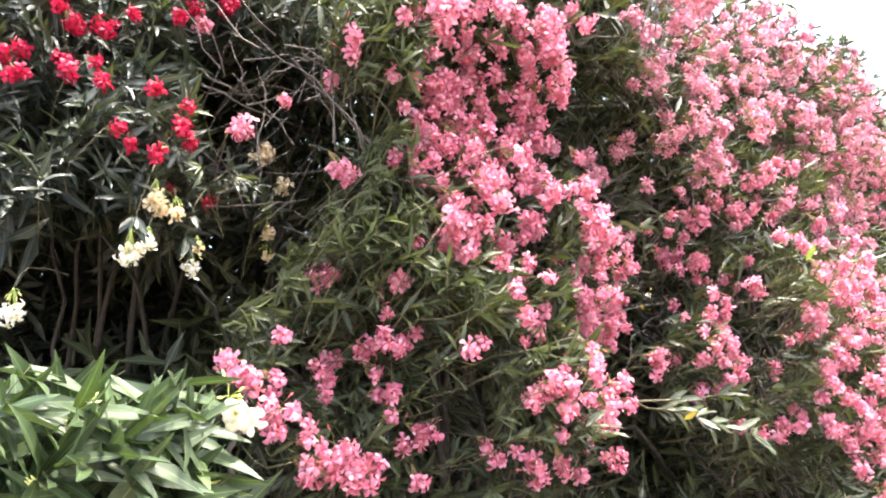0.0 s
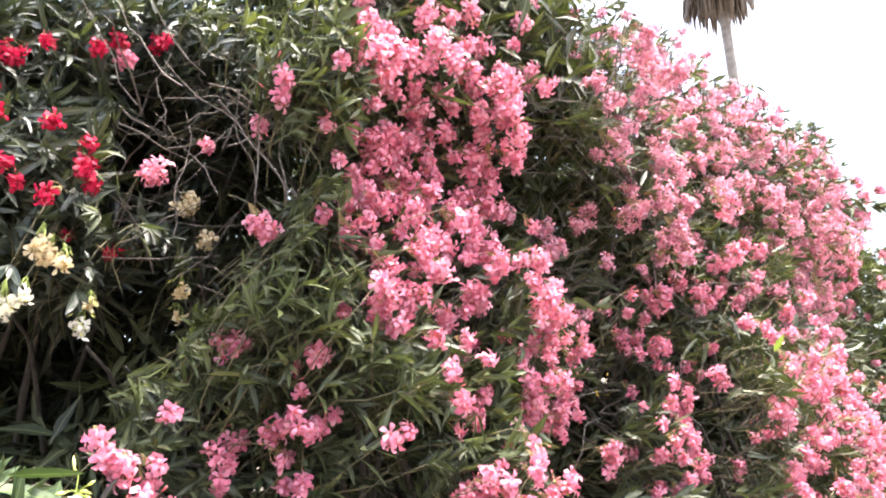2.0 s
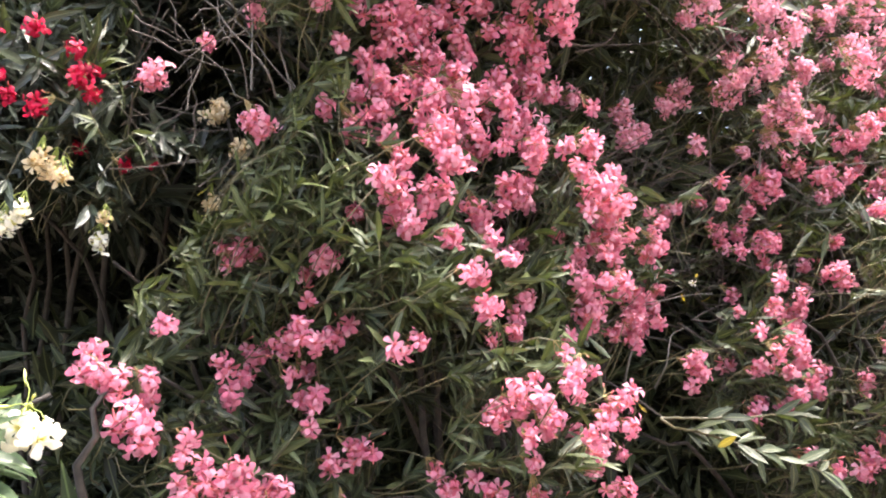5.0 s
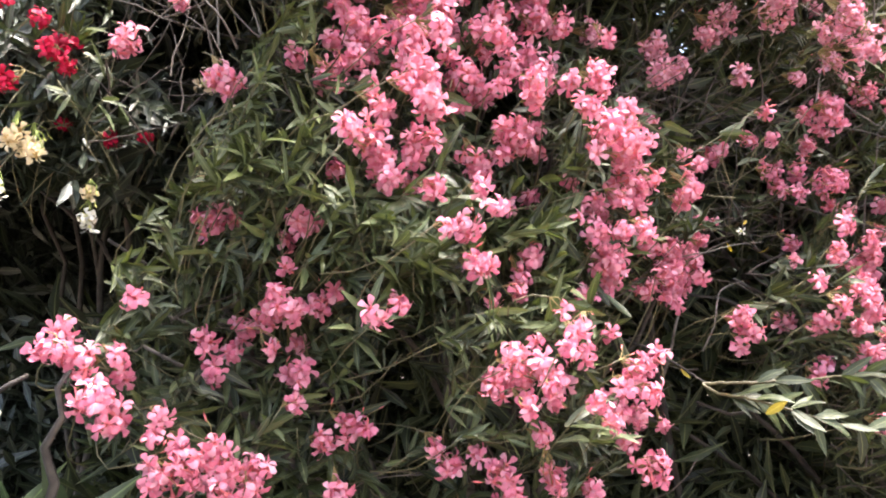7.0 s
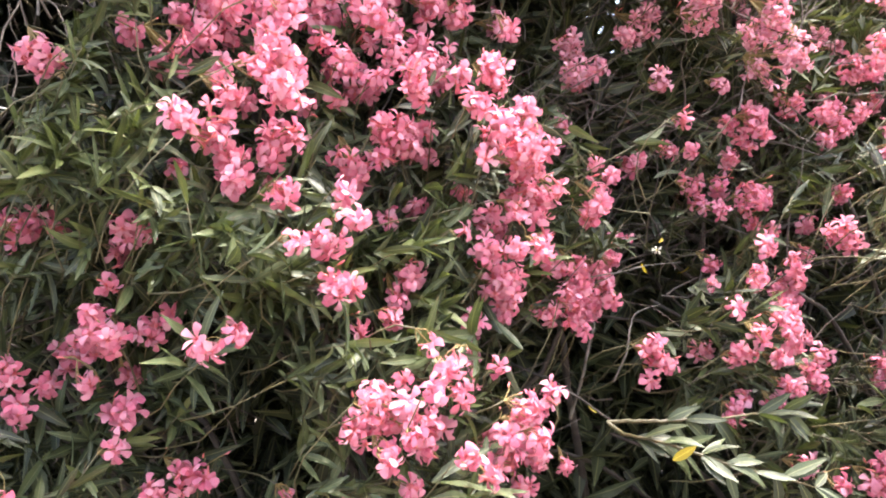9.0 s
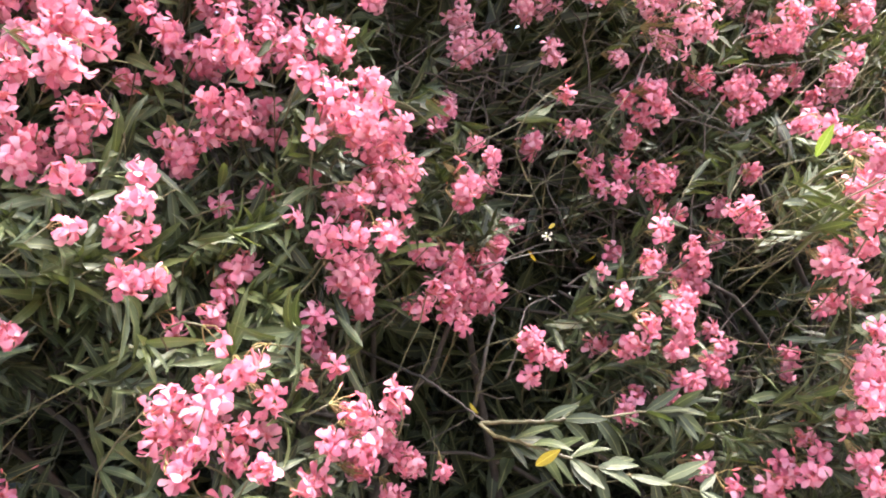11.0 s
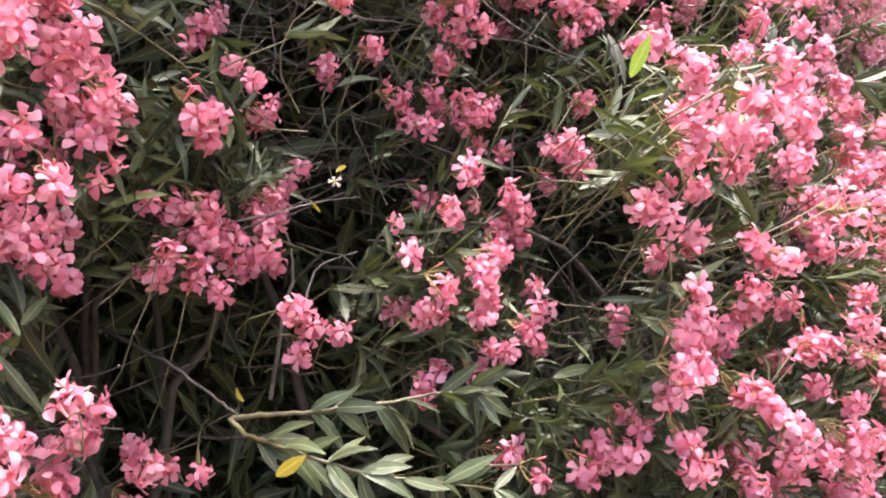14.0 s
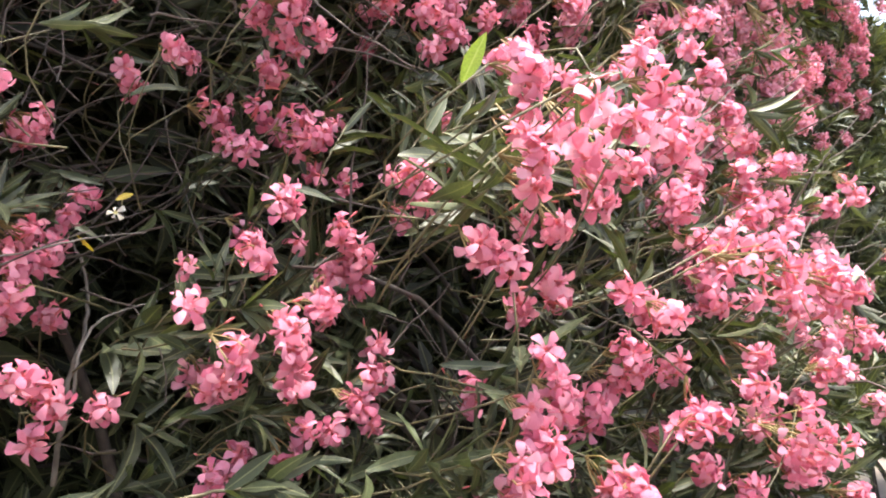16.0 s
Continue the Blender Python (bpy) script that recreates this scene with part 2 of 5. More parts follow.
def flower_shape(cup, twist):
    """Five wedge-shaped petals round z, narrow at the throat and cut slantwise at the end, on a flaring tube; about 1 wide."""
    v, f, uv = [], [], []
    for i in range(5):
        w = i * 2 * math.pi / 5 + 0.14 * math.sin(7 * i + twist)
        tilt = cup + 0.40 * math.sin(3.1 * i + twist * 4)
        reach = 0.43 * (1 + 0.10 * math.sin(5.3 * i + twist * 3))
        roll = 0.35 + 0.45 * math.sin(2.3 * i + twist * 5)
        k = len(v)
        for along, half, slant in ((0.0, 0.040, 0.0), (0.34, 0.066, 0.0), (0.66, 0.118, 0.01), (0.90, 0.142, 0.035), (1.02, 0.088, 0.05)):
            for side in (-1, 1):
                far = along + slant * side
                t = tilt - 0.95 * far
                r, z = 0.075 + reach * far * math.cos(t), 0.02 + reach * far * math.sin(t)
                y, dz = half * side, roll * half * side + 0.03 * along * math.sin(9 * i + side)
                v.append((r * math.cos(w) - y * math.sin(w), r * math.sin(w) + y * math.cos(w), z + dz))
                uv.append((0.1 + 0.9 * along, 0.5 + side * 0.5))
        for j in range(0, 8, 2):
            f += [(k + j, k + j + 2, k + j + 3), (k + j, k + j + 3, k + j + 1)]
    k = len(v)
    for r, z in ((0.115, 0.03), (0.05, -0.24), (0.032, -0.52)):
        for j in range(5):
            v.append((r * math.cos(j * 1.2566), r * math.sin(j * 1.2566), z))
            uv.append((0.02, 0.5))
    for h in (0, 5):
        for j in range(5):
            q, r = k + h + j, k + h + (j + 1) % 5
            f += [(q, q + 5, r + 5), (q, r + 5, r)]
    return np.array(v, float), np.array(f), np.array(uv, float)


def bud_shape():
    v, f = [(0, 0, -0.5)], []
    for r, z in ((0.07, -0.2), (0.11, 0.2)):
        v += [(r * math.cos(j * 1.5708), r * math.sin(j * 1.5708), z) for j in range(4)]
    v.append((0, 0, 0.6))
    for j in range(4):
        n = (j + 1) % 4
        f += [(0, 1 + n, 1 + j), (1 + j, 1 + n, 5 + n), (1 + j, 5 + n, 5 + j), (5 + j, 5 + n, 9)]
    return np.array(v, float), np.array(f), np.zeros((len(v), 2))


LEAVES = [leaf_shape(b, k, w) for b, k, w in ((0.14, 0.40, 0.086), (0.30, 0.30, 0.093), (0.06, 0.50, 0.078), (0.46, 0.35, 0.088), (-0.08, 0.4, 0.082))]
BROAD_LEAVES = [leaf_shape(b, k, w) for b, k, w in ((0.12, 0.30, 0.100), (0.28, 0.25, 0.106), (0.04, 0.35, 0.094), (0.42, 0.3, 0.102), (-0.05, 0.3, 0.098))]
FAR_LEAVES = [small_leaf_shape(b, k, w) for b, k, w in ((0.10, 0.4, 0.100), (0.24, 0.35, 0.106), (-0.04, 0.5, 0.092))]
FLOWERS = [flower_shape(c, t) for c, t in ((0.40, 0.3), (0.85, 1.1), (0.22, 2.0), (1.1, -0.8), (0.62, -1.7), (1.3, 0.7), (0.75, 1.6))]
BUDS = bud_shape()


def joined(name, me, parent, at, label="", kind=""):
    ob = new(name, me)
    ob.parent = parent
    ob.location = Vector(at) - parent.location if parent.parent is None else Vector(at)
    return tagged(ob, label, kind=kind)


def bezier(a, b, c, n):
    t = np.linspace(0, 1, n)[:, None]
    return a * (1 - t) ** 2 + 2 * b * t * (1 - t) + c * t * t


# ---- heads of blossom ----
# heads of blossom: x, y, z, width
PINK_NEAR_EARLY_TOP = [
    (-0.73, 2.34, 2.86, 0.08), (0.26, 2.23, 2.85, 0.11), (0.32, 2.32, 2.84, 0.09), (0.48, 2.42, 2.82, 0.12),
    (0.18, 2.23, 2.78, 0.09), (0.13, 2.10, 2.75, 0.10), (0.53, 2.43, 2.74, 0.10), (0.49, 2.45, 2.71, 0.11),
    (0.20, 2.41, 2.71, 0.11), (0.08, 2.01, 2.70, 0.08), (-0.02, 2.05, 2.69, 0.06), (0.31, 2.55, 2.68, 0.08),
    (0.55, 2.48, 2.67, 0.10), (0.20, 2.51, 2.67, 0.12), (-0.17, 2.05, 2.63, 0.06), (0.07, 2.21, 2.63, 0.05),
    (0.53, 2.56, 2.62, 0.12), (0.11, 2.36, 2.61, 0.11), (0.45, 2.61, 2.60, 0.12), (-0.18, 2.08, 2.58, 0.06),
    (-0.27, 2.21, 2.56, 0.06), (0.25, 2.57, 2.56, 0.08), (-0.07, 2.14, 2.53, 0.06), (-0.43, 2.27, 2.52, 0.05),
]
PINK_NEAR_EARLY_UPPER = [
    (0.06, 2.35, 2.50, 0.11), (0.09, 2.54, 2.49, 0.11), (-0.04, 2.23, 2.46, 0.06), (0.24, 2.41, 2.42, 0.07),
    (0.43, 2.70, 2.32, 0.12), (0.18, 2.35, 2.08, 0.10), (-0.14, 2.22, 1.71, 0.09), (-0.33, 2.38, 1.67, 0.09),
    (-0.45, 2.00, 1.53, 0.09), (0.35, 2.41, 1.51, 0.10),
]
PINK_NEAR_ON_THE_WAY_TOP = [
    (0.40, 2.78, 2.53, 0.09), (0.49, 2.71, 2.46, 0.09), (-0.57, 2.23, 2.43, 0.09), (0.62, 2.70, 2.40, 0.05),
    (0.06, 2.26, 2.37, 0.04), (-0.02, 2.31, 2.35, 0.07), (0.37, 2.42, 2.34, 0.07), (0.04, 2.38, 2.33, 0.06),
    (0.18, 2.33, 2.33, 0.09), (-0.08, 2.23, 2.29, 0.06), (-0.24, 2.17, 2.24, 0.10), (0.30, 2.13, 2.24, 0.07),
    (0.20, 2.34, 2.22, 0.09), (0.22, 2.25, 2.22, 0.09), (0.60, 2.54, 2.22, 0.09), (0.46, 2.39, 2.18, 0.08),
    (0.11, 2.25, 2.14, 0.08), (0.38, 2.49, 2.09, 0.10), (0.09, 2.13, 2.06, 0.07), (0.10, 2.21, 2.06, 0.09),
    (0.28, 2.48, 2.05, 0.09), (0.16, 2.34, 2.04, 0.07), (0.07, 2.36, 2.03, 0.09), (-0.03, 2.30, 2.02, 0.05),
]
PINK_NEAR_ON_THE_WAY_UPPER = [
    (0.14, 2.23, 1.97, 0.06), (0.38, 2.64, 1.97, 0.06), (-0.30, 2.29, 1.93, 0.05), (-0.33, 2.23, 1.92, 0.08),
    (-0.09, 2.25, 1.89, 0.08), (-0.16, 2.30, 1.86, 0.05), (0.29, 2.30, 1.85, 0.07), (-0.13, 2.24, 1.79, 0.04),
    (0.31, 2.29, 1.75, 0.06), (0.37, 2.48, 1.74, 0.06), (-0.05, 2.32, 1.73, 0.04), (-0.43, 2.09, 1.73, 0.05),
    (-0.09, 2.31, 1.69, 0.07), (-0.21, 2.29, 1.69, 0.09), (0.16, 2.20, 1.68, 0.05), (-0.10, 2.21, 1.68, 0.06),
    (-0.57, 2.04, 1.67, 0.07), (0.12, 2.16, 1.66, 0.06), (-0.49, 1.91, 1.63, 0.06), (-0.35, 2.23, 1.63, 0.06),
    (-0.19, 2.38, 1.62, 0.06), (-0.52, 1.99, 1.62, 0.06), (-0.43, 2.04, 1.61, 0.06), (-0.18, 2.25, 1.61, 0.05),
]
PINK_NEAR_ON_THE_WAY_MIDDLE = [
    (0.51, 2.27, 1.60, 0.05), (-0.49, 2.01, 1.60, 0.08), (-0.33, 2.31, 1.60, 0.06), (-0.47, 2.10, 1.57, 0.06),
    (-0.34, 2.25, 1.56, 0.06), (0.50, 2.22, 1.56, 0.05), (-0.18, 2.32, 1.55, 0.05), (0.39, 2.28, 1.54, 0.09),
    (-0.13, 2.30, 1.54, 0.07), (-0.37, 1.91, 1.52, 0.05), (0.43, 2.30, 1.52, 0.07), (0.32, 2.36, 1.49, 0.08),
    (-0.44, 2.04, 1.48, 0.08), (-0.14, 2.27, 1.48, 0.05), (-0.36, 2.09, 1.47, 0.05), (-0.36, 2.07, 1.43, 0.05),
    (-0.33, 2.10, 1.41, 0.05), (-0.05, 2.37, 1.41, 0.08), (-0.00, 2.37, 1.40, 0.04), (-0.27, 2.14, 1.39, 0.09),
    (-0.11, 2.34, 1.38, 0.06), (0.41, 2.40, 1.37, 0.05), (-0.24, 2.15, 1.35, 0.08), (-0.36, 2.07, 1.35, 0.08),
]
PINK_NEAR_ON_THE_WAY_LOWER = [
    (-0.31, 2.10, 1.35, 0.11), (0.16, 2.38, 1.35, 0.05), (-0.19, 2.18, 1.34, 0.08), (0.25, 2.40, 1.33, 0.05),
    (0.19, 2.39, 1.32, 0.07), (-0.25, 2.14, 1.31, 0.08), (-0.20, 2.17, 1.30, 0.07), (0.30, 2.40, 1.29, 0.08),
    (-0.06, 2.32, 1.27, 0.07), (0.41, 2.48, 1.26, 0.08), (0.63, 2.66, 1.25, 0.10), (0.32, 2.41, 1.25, 0.08),
    (0.49, 2.58, 1.22, 0.07),
]
PINK_NEAR_MIDWAY_TOP = [
    (0.41, 2.61, 2.36, 0.07), (0.30, 2.55, 2.35, 0.05), (0.24, 2.43, 2.31, 0.05), (0.22, 2.56, 2.29, 0.07),
    (0.28, 2.60, 2.26, 0.10), (0.36, 2.45, 2.22, 0.05), (0.53, 2.48, 2.21, 0.06), (0.60, 2.46, 2.21, 0.06),
    (0.25, 2.47, 2.19, 0.04), (0.19, 2.46, 2.18, 0.05), (0.08, 2.39, 2.18, 0.06), (0.44, 2.47, 2.17, 0.06),
    (0.20, 2.22, 2.16, 0.07), (0.66, 2.55, 2.14, 0.06), (0.41, 2.61, 2.14, 0.05), (0.57, 2.45, 2.13, 0.07),
    (0.39, 2.54, 2.12, 0.06), (0.25, 2.21, 2.12, 0.10), (0.36, 2.45, 2.11, 0.05), (0.62, 2.46, 2.09, 0.07),
    (0.39, 2.59, 2.09, 0.06), (0.41, 2.65, 2.08, 0.04), (0.84, 2.94, 2.06, 0.05), (0.35, 2.47, 2.04, 0.05),
]
PINK_NEAR_MIDWAY_UPPER = [
    (0.66, 2.50, 2.04, 0.08), (0.63, 2.65, 2.03, 0.08), (0.10, 2.29, 2.03, 0.07), (0.28, 2.49, 2.01, 0.07),
    (0.58, 2.44, 2.01, 0.03), (0.12, 2.42, 1.99, 0.04), (0.49, 2.64, 1.99, 0.04), (0.71, 2.66, 1.98, 0.05),
    (0.79, 2.77, 1.97, 0.08), (0.60, 2.71, 1.97, 0.08), (0.11, 2.27, 1.96, 0.05), (0.66, 2.73, 1.95, 0.07),
    (0.77, 2.85, 1.94, 0.06), (0.33, 2.29, 1.93, 0.05), (0.24, 2.22, 1.93, 0.06), (0.54, 2.66, 1.93, 0.07),
    (0.35, 2.53, 1.92, 0.04), (0.52, 2.48, 1.87, 0.03), (0.38, 2.21, 1.86, 0.05), (0.30, 2.36, 1.85, 0.04),
    (0.67, 2.57, 1.84, 0.06), (0.55, 2.55, 1.83, 0.08), (0.28, 2.19, 1.83, 0.04), (0.73, 2.91, 1.82, 0.08),
]
PINK_NEAR_MIDWAY_MIDDLE = [
    (0.40, 2.52, 1.80, 0.05), (0.40, 2.48, 1.78, 0.05), (0.56, 2.60, 1.77, 0.08), (0.31, 2.27, 1.76, 0.04),
    (0.33, 2.34, 1.76, 0.05), (0.57, 2.67, 1.73, 0.07), (0.65, 2.86, 1.70, 0.07), (0.37, 2.44, 1.70, 0.05),
    (0.51, 2.59, 1.69, 0.05), (0.31, 2.41, 1.68, 0.04), (0.73, 2.94, 1.67, 0.05), (0.50, 2.24, 1.64, 0.03),
    (0.48, 2.67, 1.62, 0.05), (0.53, 2.29, 1.61, 0.04), (0.42, 2.33, 1.58, 0.04), (0.52, 2.35, 1.55, 0.05),
    (0.63, 2.45, 1.51, 0.06), (0.64, 2.67, 1.50, 0.05), (0.45, 2.39, 1.50, 0.06), (0.47, 2.22, 1.49, 0.05),
    (0.46, 2.46, 1.48, 0.04), (0.40, 2.27, 1.46, 0.07), (0.60, 2.68, 1.46, 0.08), (0.55, 2.27, 1.45, 0.05),
]
PINK_NEAR_MIDWAY_LOWER = [
    (0.45, 2.37, 1.45, 0.06), (0.56, 2.44, 1.40, 0.05), (0.56, 2.37, 1.40, 0.04), (0.55, 2.68, 1.38, 0.07),
    (0.60, 2.86, 1.36, 0.07), (0.56, 2.85, 1.30, 0.06),
]
PINK_NEAR_LATE_TOP = [
    (0.71, 3.02, 2.22, 0.07), (0.68, 3.01, 2.18, 0.05), (0.65, 2.62, 2.13, 0.08), (0.80, 2.94, 2.10, 0.04),
    (0.64, 2.54, 2.09, 0.07), (0.70, 2.62, 2.07, 0.05), (0.65, 2.64, 2.06, 0.08), (0.59, 2.51, 2.06, 0.08),
    (0.65, 2.72, 2.04, 0.08), (0.63, 2.51, 2.02, 0.06), (0.64, 2.63, 1.98, 0.04), (0.68, 2.76, 1.98, 0.03),
    (0.66, 2.68, 1.97, 0.06), (0.81, 2.83, 1.97, 0.05), (0.62, 2.56, 1.92, 0.05), (0.65, 2.67, 1.92, 0.05),
    (0.56, 2.72, 1.91, 0.05), (0.67, 2.72, 1.89, 0.03), (0.66, 2.69, 1.86, 0.03), (0.67, 2.82, 1.83, 0.04),
    (0.68, 2.90, 1.83, 0.07), (0.62, 2.55, 1.83, 0.06), (0.57, 2.72, 1.79, 0.06), (0.74, 2.97, 1.78, 0.08),
]
PINK_NEAR_LATE_UPPER = [
    (0.72, 2.90, 1.77, 0.07), (0.58, 2.62, 1.77, 0.09), (0.70, 2.81, 1.75, 0.05), (0.72, 2.89, 1.72, 0.06),
    (0.55, 2.76, 1.71, 0.05), (0.70, 2.90, 1.68, 0.04), (0.49, 2.59, 1.65, 0.05), (0.57, 2.53, 1.59, 0.03),
    (0.51, 2.53, 1.57, 0.04), (0.67, 2.56, 1.53, 0.05), (0.60, 2.54, 1.48, 0.06), (0.59, 2.44, 1.46, 0.05),
    (0.65, 2.44, 1.45, 0.06), (0.50, 2.74, 1.42, 0.07), (0.54, 2.93, 1.38, 0.06),
]
PINK_NEAR_AT_THE_END = [
    (0.81, 3.00, 1.74, 0.05),
]
PINK_BULGE_EARLY = [
    (1.63, 3.28, 2.67, 0.14), (1.66, 3.31, 2.44, 0.11), (1.44, 3.14, 1.88, 0.10), (1.99, 3.08, 1.67, 0.16),
    (2.13, 3.16, 1.64, 0.11), (2.08, 3.25, 1.38, 0.17),
]
PINK_BULGE_ON_THE_WAY = [
    (1.11, 3.25, 1.84, 0.06),
]
PINK_BULGE_MIDWAY = [
    (1.68, 3.48, 2.45, 0.10), (1.59, 3.39, 2.42, 0.09), (1.40, 3.35, 2.32, 0.09), (1.24, 3.14, 2.24, 0.10),
    (1.02, 3.23, 2.19, 0.06), (1.03, 2.91, 2.18, 0.04), (1.24, 3.21, 2.17, 0.04), (1.18, 3.22, 2.13, 0.06),
    (1.63, 3.09, 2.08, 0.05), (1.07, 3.23, 2.07, 0.08), (1.23, 3.22, 2.02, 0.09), (1.22, 3.07, 1.85, 0.06),
    (1.07, 3.02, 1.77, 0.03), (0.74, 3.05, 1.74, 0.10), (1.26, 3.10, 1.68, 0.07), (1.59, 3.21, 1.64, 0.05),
    (0.90, 2.92, 1.59, 0.08), (1.04, 3.13, 1.59, 0.06), (1.10, 3.00, 1.57, 0.04), (1.09, 3.03, 1.43, 0.07),
    (1.47, 3.02, 1.36, 0.04), (1.46, 2.96, 1.30, 0.07), (1.24, 3.03, 1.30, 0.07),
]
PINK_BULGE_LATE_TOP = [
    (1.71, 3.55, 2.36, 0.08), (1.61, 3.43, 2.29, 0.07), (1.49, 3.35, 2.28, 0.08), (1.18, 3.16, 2.23, 0.06),
    (1.53, 3.36, 2.23, 0.07), (1.28, 3.22, 2.21, 0.06), (1.21, 3.20, 2.20, 0.05), (0.90, 3.25, 2.16, 0.06),
    (0.93, 3.18, 2.16, 0.04), (1.63, 3.22, 2.12, 0.08), (1.68, 3.14, 2.06, 0.05), (1.16, 3.29, 2.06, 0.06),
    (1.49, 3.29, 2.02, 0.07), (1.26, 3.22, 2.01, 0.06), (1.09, 3.23, 2.01, 0.06), (1.14, 3.19, 1.99, 0.05),
    (1.42, 3.41, 1.95, 0.07), (1.51, 3.49, 1.92, 0.05), (1.59, 2.70, 1.91, 0.06), (1.63, 2.91, 1.89, 0.06),
    (1.81, 2.93, 1.87, 0.09), (1.39, 3.35, 1.86, 0.06), (1.70, 2.94, 1.83, 0.06), (1.59, 2.73, 1.82, 0.06),
]
PINK_BULGE_LATE_UPPER = [
    (1.30, 3.14, 1.81, 0.06), (1.18, 3.00, 1.78, 0.05), (1.31, 3.22, 1.77, 0.08), (1.65, 3.00, 1.76, 0.06),
    (1.27, 3.22, 1.75, 0.07), (1.53, 2.86, 1.74, 0.06), (1.26, 3.13, 1.71, 0.06), (1.56, 2.86, 1.71, 0.06),
    (1.11, 2.93, 1.70, 0.04), (1.63, 3.02, 1.69, 0.06), (1.59, 3.10, 1.65, 0.05), (1.24, 2.97, 1.64, 0.06),
    (1.17, 2.95, 1.63, 0.06), (1.13, 2.99, 1.59, 0.07), (1.59, 2.85, 1.58, 0.05), (1.34, 3.12, 1.56, 0.06),
    (1.22, 3.05, 1.56, 0.06), (0.94, 3.00, 1.56, 0.05), (1.76, 3.12, 1.56, 0.08), (0.89, 2.91, 1.54, 0.04),
    (1.50, 3.18, 1.53, 0.05), (1.62, 3.00, 1.52, 0.07), (1.31, 3.11, 1.52, 0.06), (1.49, 3.19, 1.49, 0.04),
]
PINK_BULGE_LATE_MIDDLE = [
    (1.26, 3.10, 1.48, 0.05), (1.20, 3.06, 1.45, 0.05), (1.54, 2.90, 1.40, 0.07), (1.72, 2.98, 1.36, 0.07),
    (0.60, 2.95, 1.34, 0.04), (1.50, 3.00, 1.33, 0.05), (0.66, 2.94, 1.33, 0.05), (1.56, 2.95, 1.32, 0.07),
    (1.78, 3.01, 1.31, 0.07), (1.42, 3.01, 1.29, 0.08), (1.57, 2.93, 1.28, 0.08), (1.30, 2.94, 1.27, 0.04),
    (1.39, 3.00, 1.26, 0.07), (1.76, 3.00, 1.26, 0.06), (1.93, 3.14, 1.24, 0.11),
]
PINK_BULGE_AT_THE_END_TOP = [
    (1.33, 3.62, 2.34, 0.06), (1.54, 3.42, 2.31, 0.08), (1.49, 3.35, 2.21, 0.07), (2.02, 3.36, 2.15, 0.05),
    (1.18, 3.18, 2.14, 0.03), (1.06, 3.06, 2.14, 0.04), (1.15, 3.22, 2.07, 0.03), (1.28, 3.27, 2.04, 0.04),
    (0.81, 3.09, 2.04, 0.07), (0.77, 3.10, 2.03, 0.06), (1.96, 3.25, 1.99, 0.07), (1.24, 3.27, 1.95, 0.04),
    (1.97, 3.22, 1.94, 0.04), (1.74, 2.78, 1.94, 0.04), (1.30, 3.30, 1.93, 0.05), (0.84, 3.18, 1.93, 0.05),
    (1.78, 2.85, 1.92, 0.06), (2.02, 3.43, 1.90, 0.07), (0.81, 3.17, 1.89, 0.05), (1.74, 2.93, 1.89, 0.05),
    (2.16, 3.35, 1.89, 0.06), (2.08, 3.34, 1.88, 0.06), (1.59, 2.85, 1.88, 0.04), (1.23, 3.08, 1.88, 0.03),
]
PINK_BULGE_AT_THE_END_UPPER = [
    (1.69, 2.79, 1.88, 0.03), (1.74, 2.81, 1.87, 0.05), (1.58, 2.70, 1.87, 0.03), (1.66, 2.84, 1.86, 0.03),
    (1.65, 2.67, 1.86, 0.03), (0.82, 3.03, 1.85, 0.06), (0.79, 3.16, 1.85, 0.06), (1.96, 3.42, 1.84, 0.09),
    (2.08, 3.35, 1.83, 0.08), (0.77, 3.07, 1.83, 0.07), (1.66, 2.75, 1.83, 0.05), (0.80, 3.11, 1.81, 0.05),
    (1.59, 2.80, 1.80, 0.05), (1.22, 3.14, 1.80, 0.03), (2.31, 3.47, 1.80, 0.06), (1.70, 2.92, 1.79, 0.06),
    (0.80, 3.03, 1.79, 0.07), (2.05, 3.26, 1.78, 0.07), (1.60, 3.04, 1.78, 0.04), (2.18, 3.38, 1.76, 0.05),
    (1.18, 3.06, 1.76, 0.04), (1.53, 2.91, 1.72, 0.05), (0.75, 3.21, 1.72, 0.07), (1.31, 3.24, 1.72, 0.05),
]
PINK_BULGE_AT_THE_END_MIDDLE = [
    (2.27, 3.45, 1.70, 0.05), (1.94, 3.13, 1.69, 0.08), (1.97, 3.36, 1.68, 0.07), (1.22, 3.01, 1.67, 0.04),
    (1.75, 3.04, 1.66, 0.04), (1.65, 3.11, 1.66, 0.05), (1.97, 3.29, 1.64, 0.09), (1.82, 3.21, 1.63, 0.08),
    (2.06, 3.33, 1.62, 0.04), (0.90, 2.86, 1.62, 0.05), (1.84, 3.13, 1.61, 0.08), (1.33, 3.24, 1.61, 0.05),
    (1.24, 2.99, 1.60, 0.05), (2.24, 3.42, 1.60, 0.07), (1.85, 3.21, 1.52, 0.07), (1.56, 2.86, 1.52, 0.03),
    (1.78, 3.16, 1.52, 0.04), (2.00, 3.21, 1.52, 0.06), (1.74, 3.18, 1.51, 0.06), (1.57, 2.91, 1.49, 0.06),
    (1.23, 3.06, 1.49, 0.04), (1.62, 2.97, 1.49, 0.04), (1.33, 3.12, 1.49, 0.04), (1.98, 3.16, 1.47, 0.07),
]
